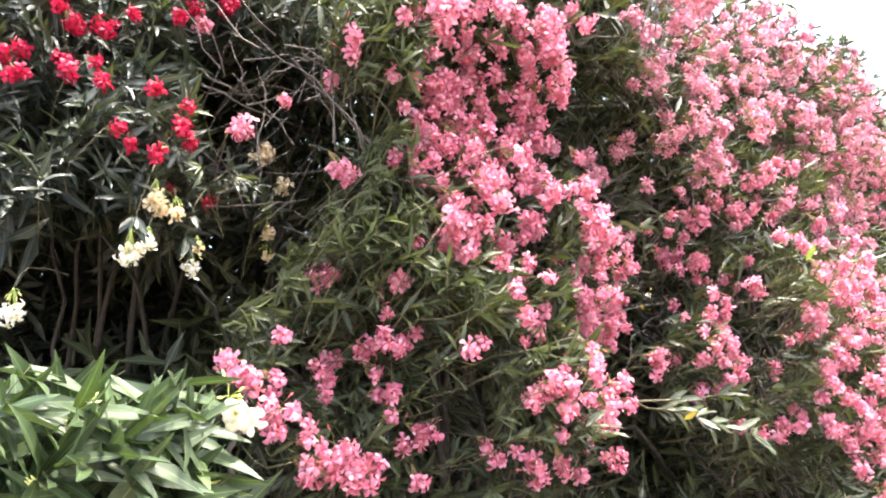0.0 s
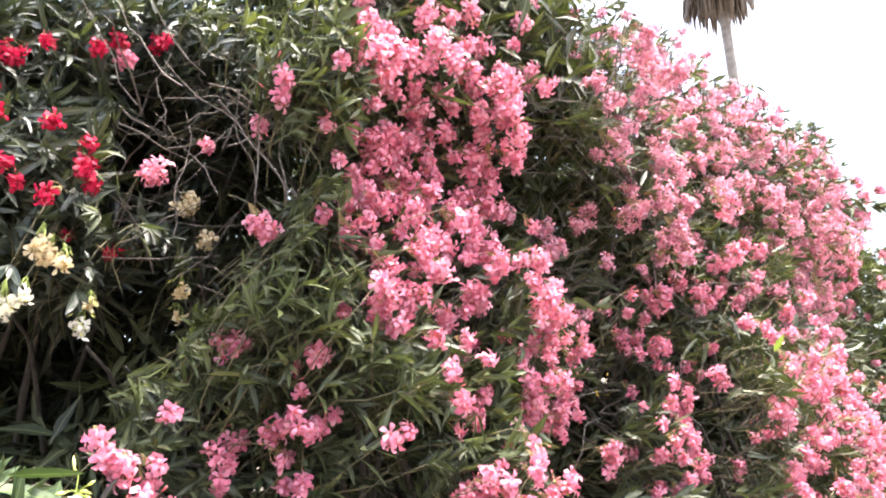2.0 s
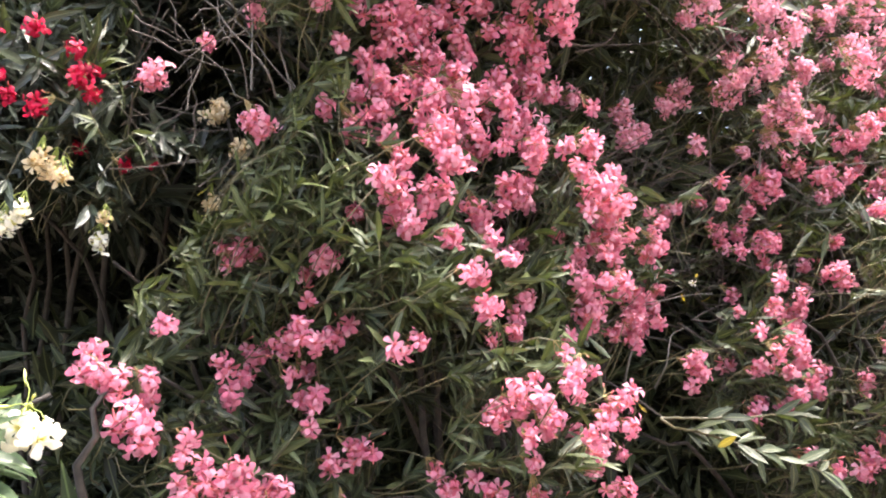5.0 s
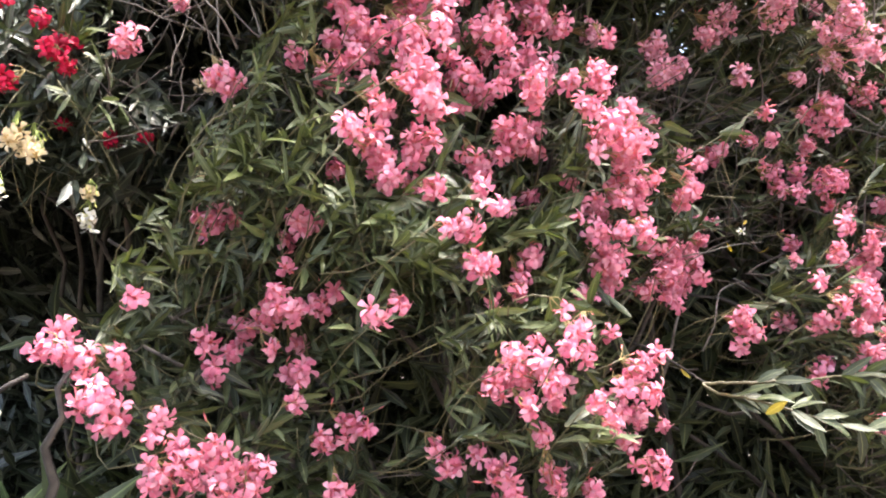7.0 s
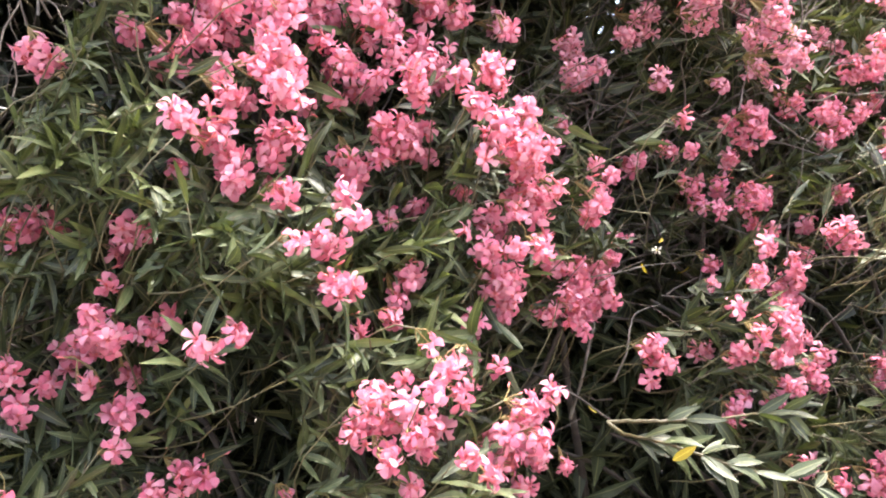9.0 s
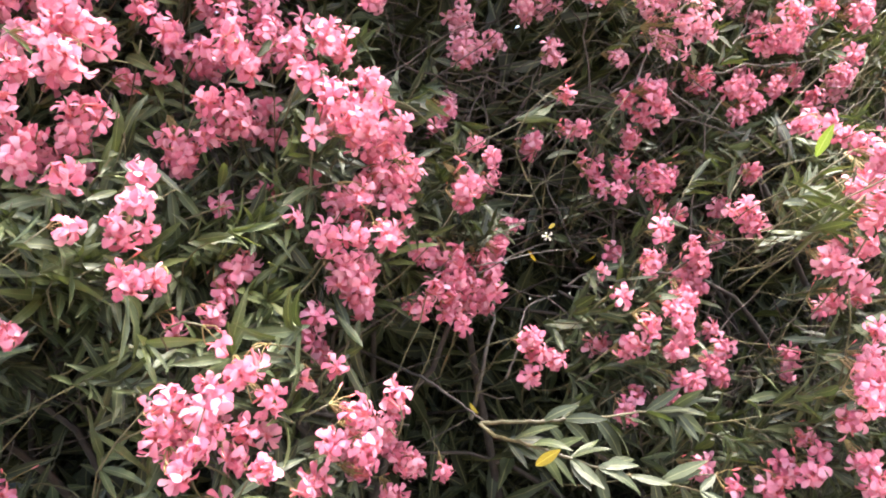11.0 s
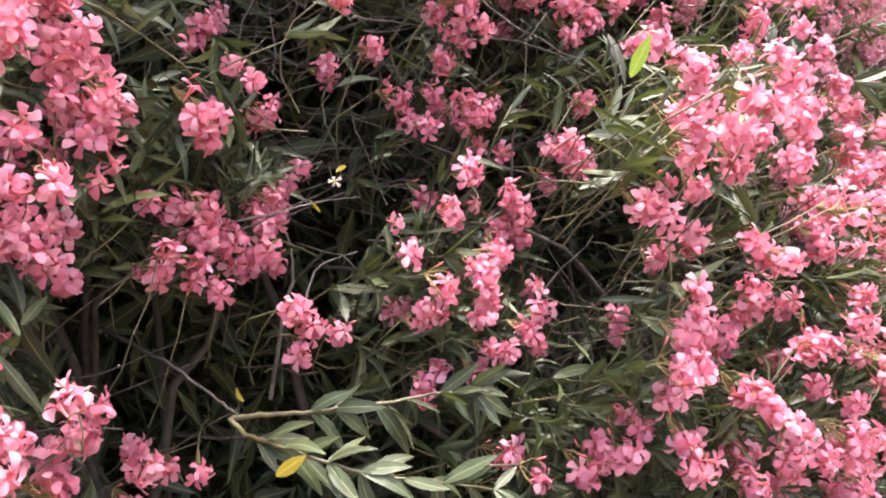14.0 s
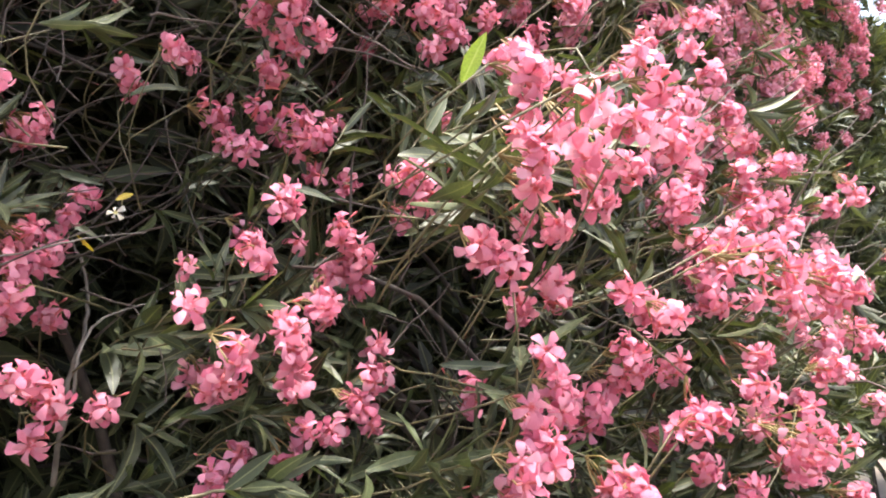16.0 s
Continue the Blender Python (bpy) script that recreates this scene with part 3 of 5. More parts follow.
PINK_BULGE_AT_THE_END_LOWER = [
    (1.12, 3.05, 1.47, 0.04), (1.85, 3.09, 1.47, 0.04), (1.57, 2.90, 1.46, 0.05), (1.55, 2.82, 1.45, 0.06),
    (1.59, 2.88, 1.45, 0.06), (1.83, 3.05, 1.45, 0.07), (1.88, 3.10, 1.44, 0.06), (2.13, 3.35, 1.41, 0.06),
    (1.71, 3.00, 1.38, 0.05), (1.68, 2.99, 1.38, 0.05), (1.87, 3.14, 1.35, 0.06), (1.95, 3.19, 1.31, 0.06),
    (2.08, 3.31, 1.30, 0.07),
]
PINK_TALL_EARLY_TOP = [
    (2.18, 3.85, 3.30, 0.14), (1.89, 3.58, 3.27, 0.16), (2.12, 3.84, 3.17, 0.14), (1.08, 2.60, 3.14, 0.11),
    (2.63, 3.95, 3.11, 0.11), (1.04, 2.63, 3.09, 0.14), (1.27, 2.78, 3.08, 0.12), (1.12, 2.69, 3.07, 0.12),
    (1.75, 3.52, 3.05, 0.15), (1.21, 2.76, 3.05, 0.14), (2.59, 3.97, 2.98, 0.14), (1.33, 2.90, 2.98, 0.10),
    (1.41, 3.05, 2.97, 0.10), (0.89, 2.68, 2.97, 0.09), (1.10, 2.71, 2.95, 0.11), (1.60, 3.41, 2.95, 0.14),
    (1.90, 3.58, 2.90, 0.12), (2.15, 3.77, 2.88, 0.13), (0.94, 2.72, 2.88, 0.07), (2.51, 3.94, 2.81, 0.18),
    (1.02, 2.74, 2.80, 0.09), (1.67, 3.40, 2.80, 0.14), (1.38, 3.16, 2.78, 0.13), (0.98, 2.78, 2.74, 0.13),
]
PINK_TALL_EARLY_UPPER = [
    (1.20, 2.88, 2.74, 0.12), (2.25, 3.83, 2.74, 0.13), (2.72, 3.97, 2.72, 0.18), (2.61, 4.20, 2.68, 0.15),
    (2.74, 4.13, 2.67, 0.22), (1.25, 3.05, 2.64, 0.15), (1.41, 3.16, 2.63, 0.10), (1.16, 3.08, 2.60, 0.12),
    (1.32, 3.08, 2.50, 0.12), (2.57, 4.13, 2.43, 0.18),
]
PINK_TALL_ON_THE_WAY = [
    (1.02, 3.31, 2.67, 0.07), (0.97, 3.29, 2.62, 0.12), (1.13, 3.17, 2.58, 0.13), (0.92, 3.24, 2.57, 0.08),
    (0.75, 3.12, 2.52, 0.10), (0.56, 2.92, 2.51, 0.09), (1.28, 3.10, 2.46, 0.12), (1.40, 3.21, 2.44, 0.11),
    (0.78, 3.09, 2.42, 0.11), (1.31, 3.13, 2.40, 0.16), (1.00, 3.08, 2.36, 0.07),
]
PINK_TALL_MIDWAY = [
    (0.83, 3.20, 2.46, 0.08),
]
PINK_TALL_LATE = [
    (2.53, 4.34, 2.56, 0.15), (2.23, 3.97, 2.44, 0.13), (2.38, 4.01, 2.34, 0.08), (0.71, 3.11, 2.27, 0.06),
]
PINK_TALL_AT_THE_END = [
    (2.35, 4.00, 2.41, 0.08), (1.84, 3.60, 2.32, 0.10), (2.39, 3.63, 1.52, 0.05), (2.30, 3.58, 1.49, 0.06),
    (2.42, 3.71, 1.42, 0.06), (2.40, 3.55, 1.36, 0.07),
]
RED_AT_THE_START = [
    (-1.10, 2.10, 2.82, 0.08), (-1.02, 2.24, 2.81, 0.11), (-1.10, 2.19, 2.80, 0.11), (-1.21, 2.09, 2.67, 0.08),
    (-1.12, 2.15, 2.66, 0.06), (-1.23, 2.04, 2.64, 0.10), (-0.99, 2.12, 2.63, 0.05), (-1.08, 2.13, 2.61, 0.10),
    (-1.20, 2.05, 2.58, 0.10), (-0.95, 2.08, 2.54, 0.08), (-0.88, 2.03, 2.37, 0.07), (-0.85, 2.05, 2.33, 0.06),
]
RED_EARLY = [
    (-0.67, 2.48, 2.99, 0.11), (-0.75, 2.33, 2.90, 0.09), (-0.93, 2.25, 2.86, 0.08), (-0.78, 2.26, 2.84, 0.08),
    (-0.77, 2.03, 2.49, 0.07), (-0.73, 2.14, 2.39, 0.08), (-0.72, 2.19, 2.37, 0.07), (-0.77, 2.06, 2.29, 0.09),
    (-0.82, 2.28, 2.25, 0.05), (-0.72, 2.34, 2.21, 0.07),
]
RED_ON_THE_WAY = [
    (-0.76, 2.23, 2.45, 0.08), (-0.69, 2.08, 2.44, 0.07), (-0.75, 2.53, 2.27, 0.05),
]
WHITE_AT_THE_START = [
    (-0.74, 2.11, 2.12, 0.06), (-0.80, 2.06, 2.02, 0.06), (-0.86, 2.08, 2.00, 0.10), (-1.16, 2.01, 1.84, 0.09),
]
WHITE_EARLY = [
    (-0.60, 2.65, 2.47, 0.12), (-0.54, 2.70, 2.35, 0.09), (-0.57, 2.58, 2.15, 0.07), (-0.79, 2.15, 2.15, 0.08),
    (-0.58, 2.59, 2.06, 0.04), (-0.73, 2.28, 2.04, 0.04), (-0.76, 2.30, 1.98, 0.07),
]
WHITE_ON_THE_WAY = [
    (-0.80, 2.11, 2.17, 0.08),
]
PINK_NEAR_HEADS = PINK_NEAR_EARLY_TOP + PINK_NEAR_EARLY_UPPER + PINK_NEAR_ON_THE_WAY_TOP + PINK_NEAR_ON_THE_WAY_UPPER + PINK_NEAR_ON_THE_WAY_MIDDLE + PINK_NEAR_ON_THE_WAY_LOWER + PINK_NEAR_MIDWAY_TOP + PINK_NEAR_MIDWAY_UPPER + PINK_NEAR_MIDWAY_MIDDLE + PINK_NEAR_MIDWAY_LOWER + PINK_NEAR_LATE_TOP + PINK_NEAR_LATE_UPPER + PINK_NEAR_AT_THE_END
PINK_BULGE_HEADS = PINK_BULGE_EARLY + PINK_BULGE_ON_THE_WAY + PINK_BULGE_MIDWAY + PINK_BULGE_LATE_TOP + PINK_BULGE_LATE_UPPER + PINK_BULGE_LATE_MIDDLE + PINK_BULGE_AT_THE_END_TOP + PINK_BULGE_AT_THE_END_UPPER + PINK_BULGE_AT_THE_END_MIDDLE + PINK_BULGE_AT_THE_END_LOWER
PINK_TALL_HEADS = PINK_TALL_EARLY_TOP + PINK_TALL_EARLY_UPPER + PINK_TALL_ON_THE_WAY + PINK_TALL_MIDWAY + PINK_TALL_LATE + PINK_TALL_AT_THE_END
RED_HEADS = RED_AT_THE_START + RED_EARLY + RED_ON_THE_WAY
WHITE_HEADS = WHITE_AT_THE_START + WHITE_EARLY + WHITE_ON_THE_WAY

# dark hollows in the hedge, placed to fit the camera's view: x, y, z, width
HOLLOWS_AT_THE_START = [
    (-1.10, 2.06, 1.98, 0.29), (-0.93, 2.14, 1.88, 0.31), (-0.82, 2.28, 1.83, 0.20), (-0.86, 2.17, 1.76, 0.15),
    (-0.39, 2.35, 2.32, 0.12), (-0.41, 2.37, 2.23, 0.12), (-0.38, 2.29, 2.10, 0.10), (0.68, 2.81, 2.64, 0.23),
    (0.60, 2.80, 2.54, 0.20), (0.83, 3.04, 2.46, 0.27), (1.02, 3.12, 2.37, 0.19), (0.65, 2.75, 1.21, 0.14),
    (0.81, 2.79, 1.38, 0.17),
]
HOLLOWS_EARLY = [
    (-0.82, 2.32, 1.95, 0.22), (-0.82, 2.29, 1.87, 0.15), (-0.70, 2.35, 1.89, 0.15), (-0.20, 2.18, 2.36, 0.10),
    (-0.31, 2.23, 2.36, 0.10), (-0.24, 2.20, 2.42, 0.10), (0.61, 2.73, 2.61, 0.15), (0.81, 3.08, 2.60, 0.20),
    (0.90, 3.11, 2.46, 0.22), (0.81, 2.94, 1.70, 0.16), (0.67, 2.61, 1.56, 0.12), (0.84, 2.87, 1.49, 0.13),
    (1.51, 3.07, 1.74, 0.13),
]
HOLLOWS_ON_THE_WAY = [
    (-0.83, 2.21, 1.93, 0.19), (-0.77, 2.33, 1.92, 0.14), (-0.83, 2.13, 2.09, 0.10), (-0.53, 2.35, 2.18, 0.10),
    (-0.49, 2.35, 2.33, 0.12), (-0.55, 2.29, 2.40, 0.09), (-0.60, 1.94, 1.54, 0.11), (-0.56, 1.96, 1.37, 0.11),
    (-0.49, 2.02, 1.38, 0.11), (0.77, 2.95, 1.67, 0.14), (0.81, 2.94, 1.62, 0.14), (0.72, 2.76, 1.58, 0.10),
    (0.77, 2.82, 1.41, 0.10), (0.76, 2.83, 1.26, 0.15), (0.88, 2.77, 1.27, 0.10), (0.95, 3.15, 2.30, 0.14),
    (1.10, 3.17, 2.43, 0.13), (0.10, 2.30, 1.51, 0.09), (0.18, 2.25, 1.58, 0.08), (0.03, 2.40, 1.36, 0.09),
    (0.10, 2.38, 1.28, 0.09),
]
HOLLOWS_MIDWAY = [
    (0.19, 2.38, 2.13, 0.06), (0.69, 2.76, 1.58, 0.11), (0.73, 2.81, 1.53, 0.10), (0.77, 2.95, 1.63, 0.08),
    (0.73, 2.88, 1.44, 0.08), (0.84, 2.85, 1.46, 0.07), (0.91, 3.13, 2.33, 0.10), (1.03, 3.15, 2.32, 0.10),
    (0.13, 2.37, 1.43, 0.10), (0.07, 2.34, 1.50, 0.08), (0.94, 3.10, 1.98, 0.11), (0.87, 3.04, 1.99, 0.09),
    (0.90, 3.11, 1.85, 0.09), (1.43, 3.21, 1.63, 0.11), (1.45, 3.22, 1.58, 0.10), (0.55, 2.43, 1.49, 0.05),
]
HOLLOWS_LATE = [
    (0.64, 2.81, 1.62, 0.12), (0.62, 2.74, 1.65, 0.09), (0.68, 2.90, 1.60, 0.12), (0.74, 2.95, 1.63, 0.07),
    (0.81, 2.91, 1.59, 0.07), (0.67, 2.75, 1.55, 0.11), (0.67, 2.68, 1.50, 0.08), (0.70, 2.87, 1.51, 0.07),
    (0.72, 2.78, 2.09, 0.07), (0.69, 2.74, 2.05, 0.06), (0.84, 3.05, 1.99, 0.06), (0.89, 3.08, 2.02, 0.08),
    (0.93, 3.11, 1.98, 0.08), (0.97, 3.11, 1.94, 0.07), (0.87, 2.99, 2.15, 0.08), (1.10, 3.13, 2.20, 0.08),
    (1.28, 3.33, 2.17, 0.09), (1.36, 3.53, 2.23, 0.10), (1.41, 3.18, 1.68, 0.11), (1.48, 3.26, 1.66, 0.10),
    (1.56, 3.33, 1.63, 0.10), (1.46, 3.24, 1.58, 0.07), (0.71, 2.97, 1.30, 0.08),
]
HOLLOWS_AT_THE_END = [
    (0.92, 3.09, 2.07, 0.09), (0.89, 3.06, 2.05, 0.07), (0.96, 3.11, 2.04, 0.07), (1.00, 3.12, 1.99, 0.07),
    (1.02, 3.19, 2.06, 0.07), (0.90, 2.99, 1.66, 0.06), (0.94, 3.04, 1.63, 0.05), (0.86, 2.94, 1.66, 0.05),
    (0.90, 3.08, 1.79, 0.06), (0.99, 3.06, 1.80, 0.04), (1.40, 3.18, 1.66, 0.09), (1.45, 3.20, 1.63, 0.08),
    (1.53, 3.36, 1.63, 0.08), (1.43, 3.17, 1.59, 0.07), (1.41, 3.24, 1.78, 0.05), (1.30, 3.33, 2.26, 0.08),
    (1.37, 3.57, 2.24, 0.09), (2.52, 3.87, 2.03, 0.11), (2.37, 3.52, 1.91, 0.09),
]
HOLLOWS_AFTER_THE_START = [
    (-0.80, 2.21, 1.84, 0.18), (-0.69, 2.21, 1.81, 0.14), (-0.42, 2.17, 1.60, 0.10), (-0.63, 1.99, 1.67, 0.11),
]
HOLLOWS_HALFWAY = [
    (-0.52, 2.03, 1.71, 0.12), (-0.47, 2.02, 1.45, 0.10), (-0.40, 2.07, 1.36, 0.10), (-0.47, 2.02, 1.35, 0.13),
]
HOLLOWS_FAR_ALONG = [
    (0.63, 2.71, 1.64, 0.13), (0.65, 2.70, 1.57, 0.12), (0.64, 2.84, 1.58, 0.13), (0.59, 2.77, 1.47, 0.13),
    (0.65, 2.86, 1.50, 0.12), (0.57, 2.85, 1.37, 0.12), (0.70, 2.93, 1.63, 0.10), (0.69, 2.89, 1.55, 0.09),
]
DEEP_SHADE_EARLY = [
    (-0.59, 2.20, 2.53, 0.16), (-0.52, 2.29, 2.49, 0.16), (-0.41, 2.28, 2.54, 0.14), (-0.51, 2.22, 2.62, 0.14),
    (-0.60, 2.26, 2.42, 0.14), (-0.68, 2.30, 2.32, 0.12), (-0.36, 2.33, 2.38, 0.14), (-0.46, 2.50, 2.35, 0.11),
    (-0.73, 2.24, 1.81, 0.18), (0.76, 2.80, 2.73, 0.20), (0.91, 3.10, 2.71, 0.19), (0.71, 2.94, 2.55, 0.18),
    (0.98, 3.14, 2.45, 0.17), (0.77, 2.79, 2.24, 0.14),
]
DEEP_SHADE_ON_THE_WAY = [
    (-0.58, 1.92, 1.61, 0.16), (-0.56, 1.96, 1.52, 0.16), (-0.58, 1.95, 1.43, 0.18), (-0.52, 2.00, 1.45, 0.13),
    (-0.53, 1.98, 1.35, 0.16), (-0.43, 2.05, 1.35, 0.13), (-0.78, 2.11, 1.86, 0.16), (-0.84, 2.25, 1.97, 0.17),
]
DEEP_SHADE_FAR_ALONG = [
    (0.67, 2.88, 1.60, 0.13), (0.73, 2.93, 1.59, 0.12), (0.79, 2.94, 1.65, 0.08), (0.66, 2.88, 1.53, 0.10),
    (0.87, 2.99, 1.68, 0.05), (1.00, 3.11, 1.91, 0.07), (0.99, 3.00, 1.72, 0.06), (0.65, 3.00, 1.37, 0.11),
    (0.88, 2.92, 1.48, 0.07), (1.41, 3.16, 1.62, 0.07), (1.40, 3.20, 1.72, 0.07), (1.51, 3.28, 1.66, 0.06),
]
DEEP_SHADE_AFTER_THE_START = [
    (-0.90, 2.07, 2.01, 0.30), (-0.92, 2.15, 1.84, 0.31), (-0.84, 2.29, 1.92, 0.32), (-0.71, 2.35, 1.99, 0.22),
    (-0.66, 2.36, 2.10, 0.18), (-0.76, 2.24, 1.80, 0.21), (-0.59, 2.40, 1.98, 0.16),
]
DEEP_SHADE_LATE = [
    (0.66, 2.84, 1.60, 0.11), (0.73, 2.89, 1.53, 0.13), (0.80, 2.92, 1.59, 0.09), (0.67, 2.92, 1.44, 0.12),
    (0.84, 2.82, 1.44, 0.10), (0.89, 2.94, 1.53, 0.09), (0.76, 2.87, 1.37, 0.12), (0.92, 2.74, 1.41, 0.06),
    (0.69, 2.63, 1.53, 0.07),
]

# places where the hedge is thin and twiggy: x, y, z, width
THIN_GROWTH_AT_THE_START = [
    (-0.47, 2.24, 2.71, 0.24), (-0.56, 2.21, 2.56, 0.21), (-0.36, 2.22, 2.61, 0.17), (-0.33, 2.27, 2.45, 0.21),
    (-0.49, 2.48, 2.50, 0.19), (-0.16, 2.20, 2.41, 0.13), (-0.68, 2.31, 2.80, 0.19), (-0.61, 2.36, 2.88, 0.17),
    (-0.49, 2.26, 2.54, 0.18),
]
THIN_GROWTH_EARLY = [
    (-0.56, 2.21, 2.63, 0.19), (-0.41, 2.23, 2.66, 0.18), (-0.58, 2.35, 2.83, 0.17), (-0.39, 2.26, 2.79, 0.16),
    (-0.37, 2.33, 2.51, 0.14), (-0.14, 2.24, 2.47, 0.10), (-0.45, 2.23, 2.59, 0.14),
]

# what stays open towards which camera position, and how deep
VIEW_FROM = (0.75, 1.0, 1.6)
OPEN = [
    (PINK_NEAR_EARLY_TOP, (0.19, 0.32, 1.63), None),
    (PINK_NEAR_EARLY_UPPER, (0.19, 0.32, 1.63), None),
    (PINK_NEAR_ON_THE_WAY_TOP, (0.68, 0.77, 1.58), None),
    (PINK_NEAR_ON_THE_WAY_UPPER, (0.68, 0.77, 1.58), None),
    (PINK_NEAR_ON_THE_WAY_MIDDLE, (0.68, 0.77, 1.58), None),
    (PINK_NEAR_ON_THE_WAY_LOWER, (0.68, 0.77, 1.58), None),
    (PINK_NEAR_MIDWAY_TOP, (1.06, 1.26, 1.61), None),
    (PINK_NEAR_MIDWAY_UPPER, (1.06, 1.26, 1.61), None),
    (PINK_NEAR_MIDWAY_MIDDLE, (1.06, 1.26, 1.61), None),
    (PINK_NEAR_MIDWAY_LOWER, (1.06, 1.26, 1.61), None),
    (PINK_NEAR_LATE_TOP, (1.26, 1.57, 1.64), None),
    (PINK_NEAR_LATE_UPPER, (1.26, 1.57, 1.64), None),
    (PINK_NEAR_AT_THE_END, (1.48, 1.92, 1.64), None),
    (PINK_BULGE_EARLY, (0.19, 0.32, 1.63), None),
    (PINK_BULGE_ON_THE_WAY, (0.68, 0.77, 1.58), None),
    (PINK_BULGE_MIDWAY, (1.06, 1.26, 1.61), None),
    (PINK_BULGE_LATE_TOP, (1.26, 1.57, 1.64), None),
    (PINK_BULGE_LATE_UPPER, (1.26, 1.57, 1.64), None),
    (PINK_BULGE_LATE_MIDDLE, (1.26, 1.57, 1.64), None),
    (PINK_BULGE_AT_THE_END_TOP, (1.48, 1.92, 1.64), None),
    (PINK_BULGE_AT_THE_END_UPPER, (1.48, 1.92, 1.64), None),
    (PINK_BULGE_AT_THE_END_MIDDLE, (1.48, 1.92, 1.64), None),
    (PINK_BULGE_AT_THE_END_LOWER, (1.48, 1.92, 1.64), None),
    (PINK_TALL_EARLY_TOP, (0.19, 0.32, 1.63), None),
    (PINK_TALL_EARLY_UPPER, (0.19, 0.32, 1.63), None),
    (PINK_TALL_ON_THE_WAY, (0.68, 0.77, 1.58), None),
    (PINK_TALL_MIDWAY, (1.06, 1.26, 1.61), None),
    (PINK_TALL_LATE, (1.26, 1.57, 1.64), None),
    (PINK_TALL_AT_THE_END, (1.48, 1.92, 1.64), None),
    (RED_AT_THE_START, (0.02, 0.03, 1.59), None),
    (RED_EARLY, (0.19, 0.32, 1.63), None),
    (RED_ON_THE_WAY, (0.68, 0.77, 1.58), None),
    (WHITE_AT_THE_START, (0.02, 0.03, 1.59), None),
    (WHITE_EARLY, (0.19, 0.32, 1.63), None),
    (WHITE_ON_THE_WAY, (0.68, 0.77, 1.58), None),
    (HOLLOWS_AT_THE_START, (0.02, 0.03, 1.59), 1.5),
    (HOLLOWS_EARLY, (0.19, 0.32, 1.63), 1.4),
    (HOLLOWS_ON_THE_WAY, (0.68, 0.77, 1.58), 1.3),
    (HOLLOWS_MIDWAY, (1.06, 1.26, 1.61), 0.8),
    (HOLLOWS_LATE, (1.26, 1.57, 1.64), 0.9),
    (HOLLOWS_AT_THE_END, (1.48, 1.92, 1.64), 0.8),
    (THIN_GROWTH_AT_THE_START, (0.02, 0.03, 1.59), 0.3),
    (THIN_GROWTH_EARLY, (0.19, 0.32, 1.63), 0.3),
    (HOLLOWS_AFTER_THE_START, (0.35, 0.45, 1.63), 1.5),
    (HOLLOWS_HALFWAY, (0.69, 0.86, 1.59), 0.9),
    (HOLLOWS_FAR_ALONG, (1.36, 1.7, 1.62), 1.3),
    (DEEP_SHADE_EARLY, (0.19, 0.32, 1.63), 1.2),
    (DEEP_SHADE_ON_THE_WAY, (0.68, 0.77, 1.58), 1.3),
    (DEEP_SHADE_FAR_ALONG, (1.41, 1.79, 1.62), 1.2),
    (DEEP_SHADE_AFTER_THE_START, (0.1, 0.21, 1.64), 1.7),
    (DEEP_SHADE_LATE, (1.19, 1.46, 1.64), 1.2),
]


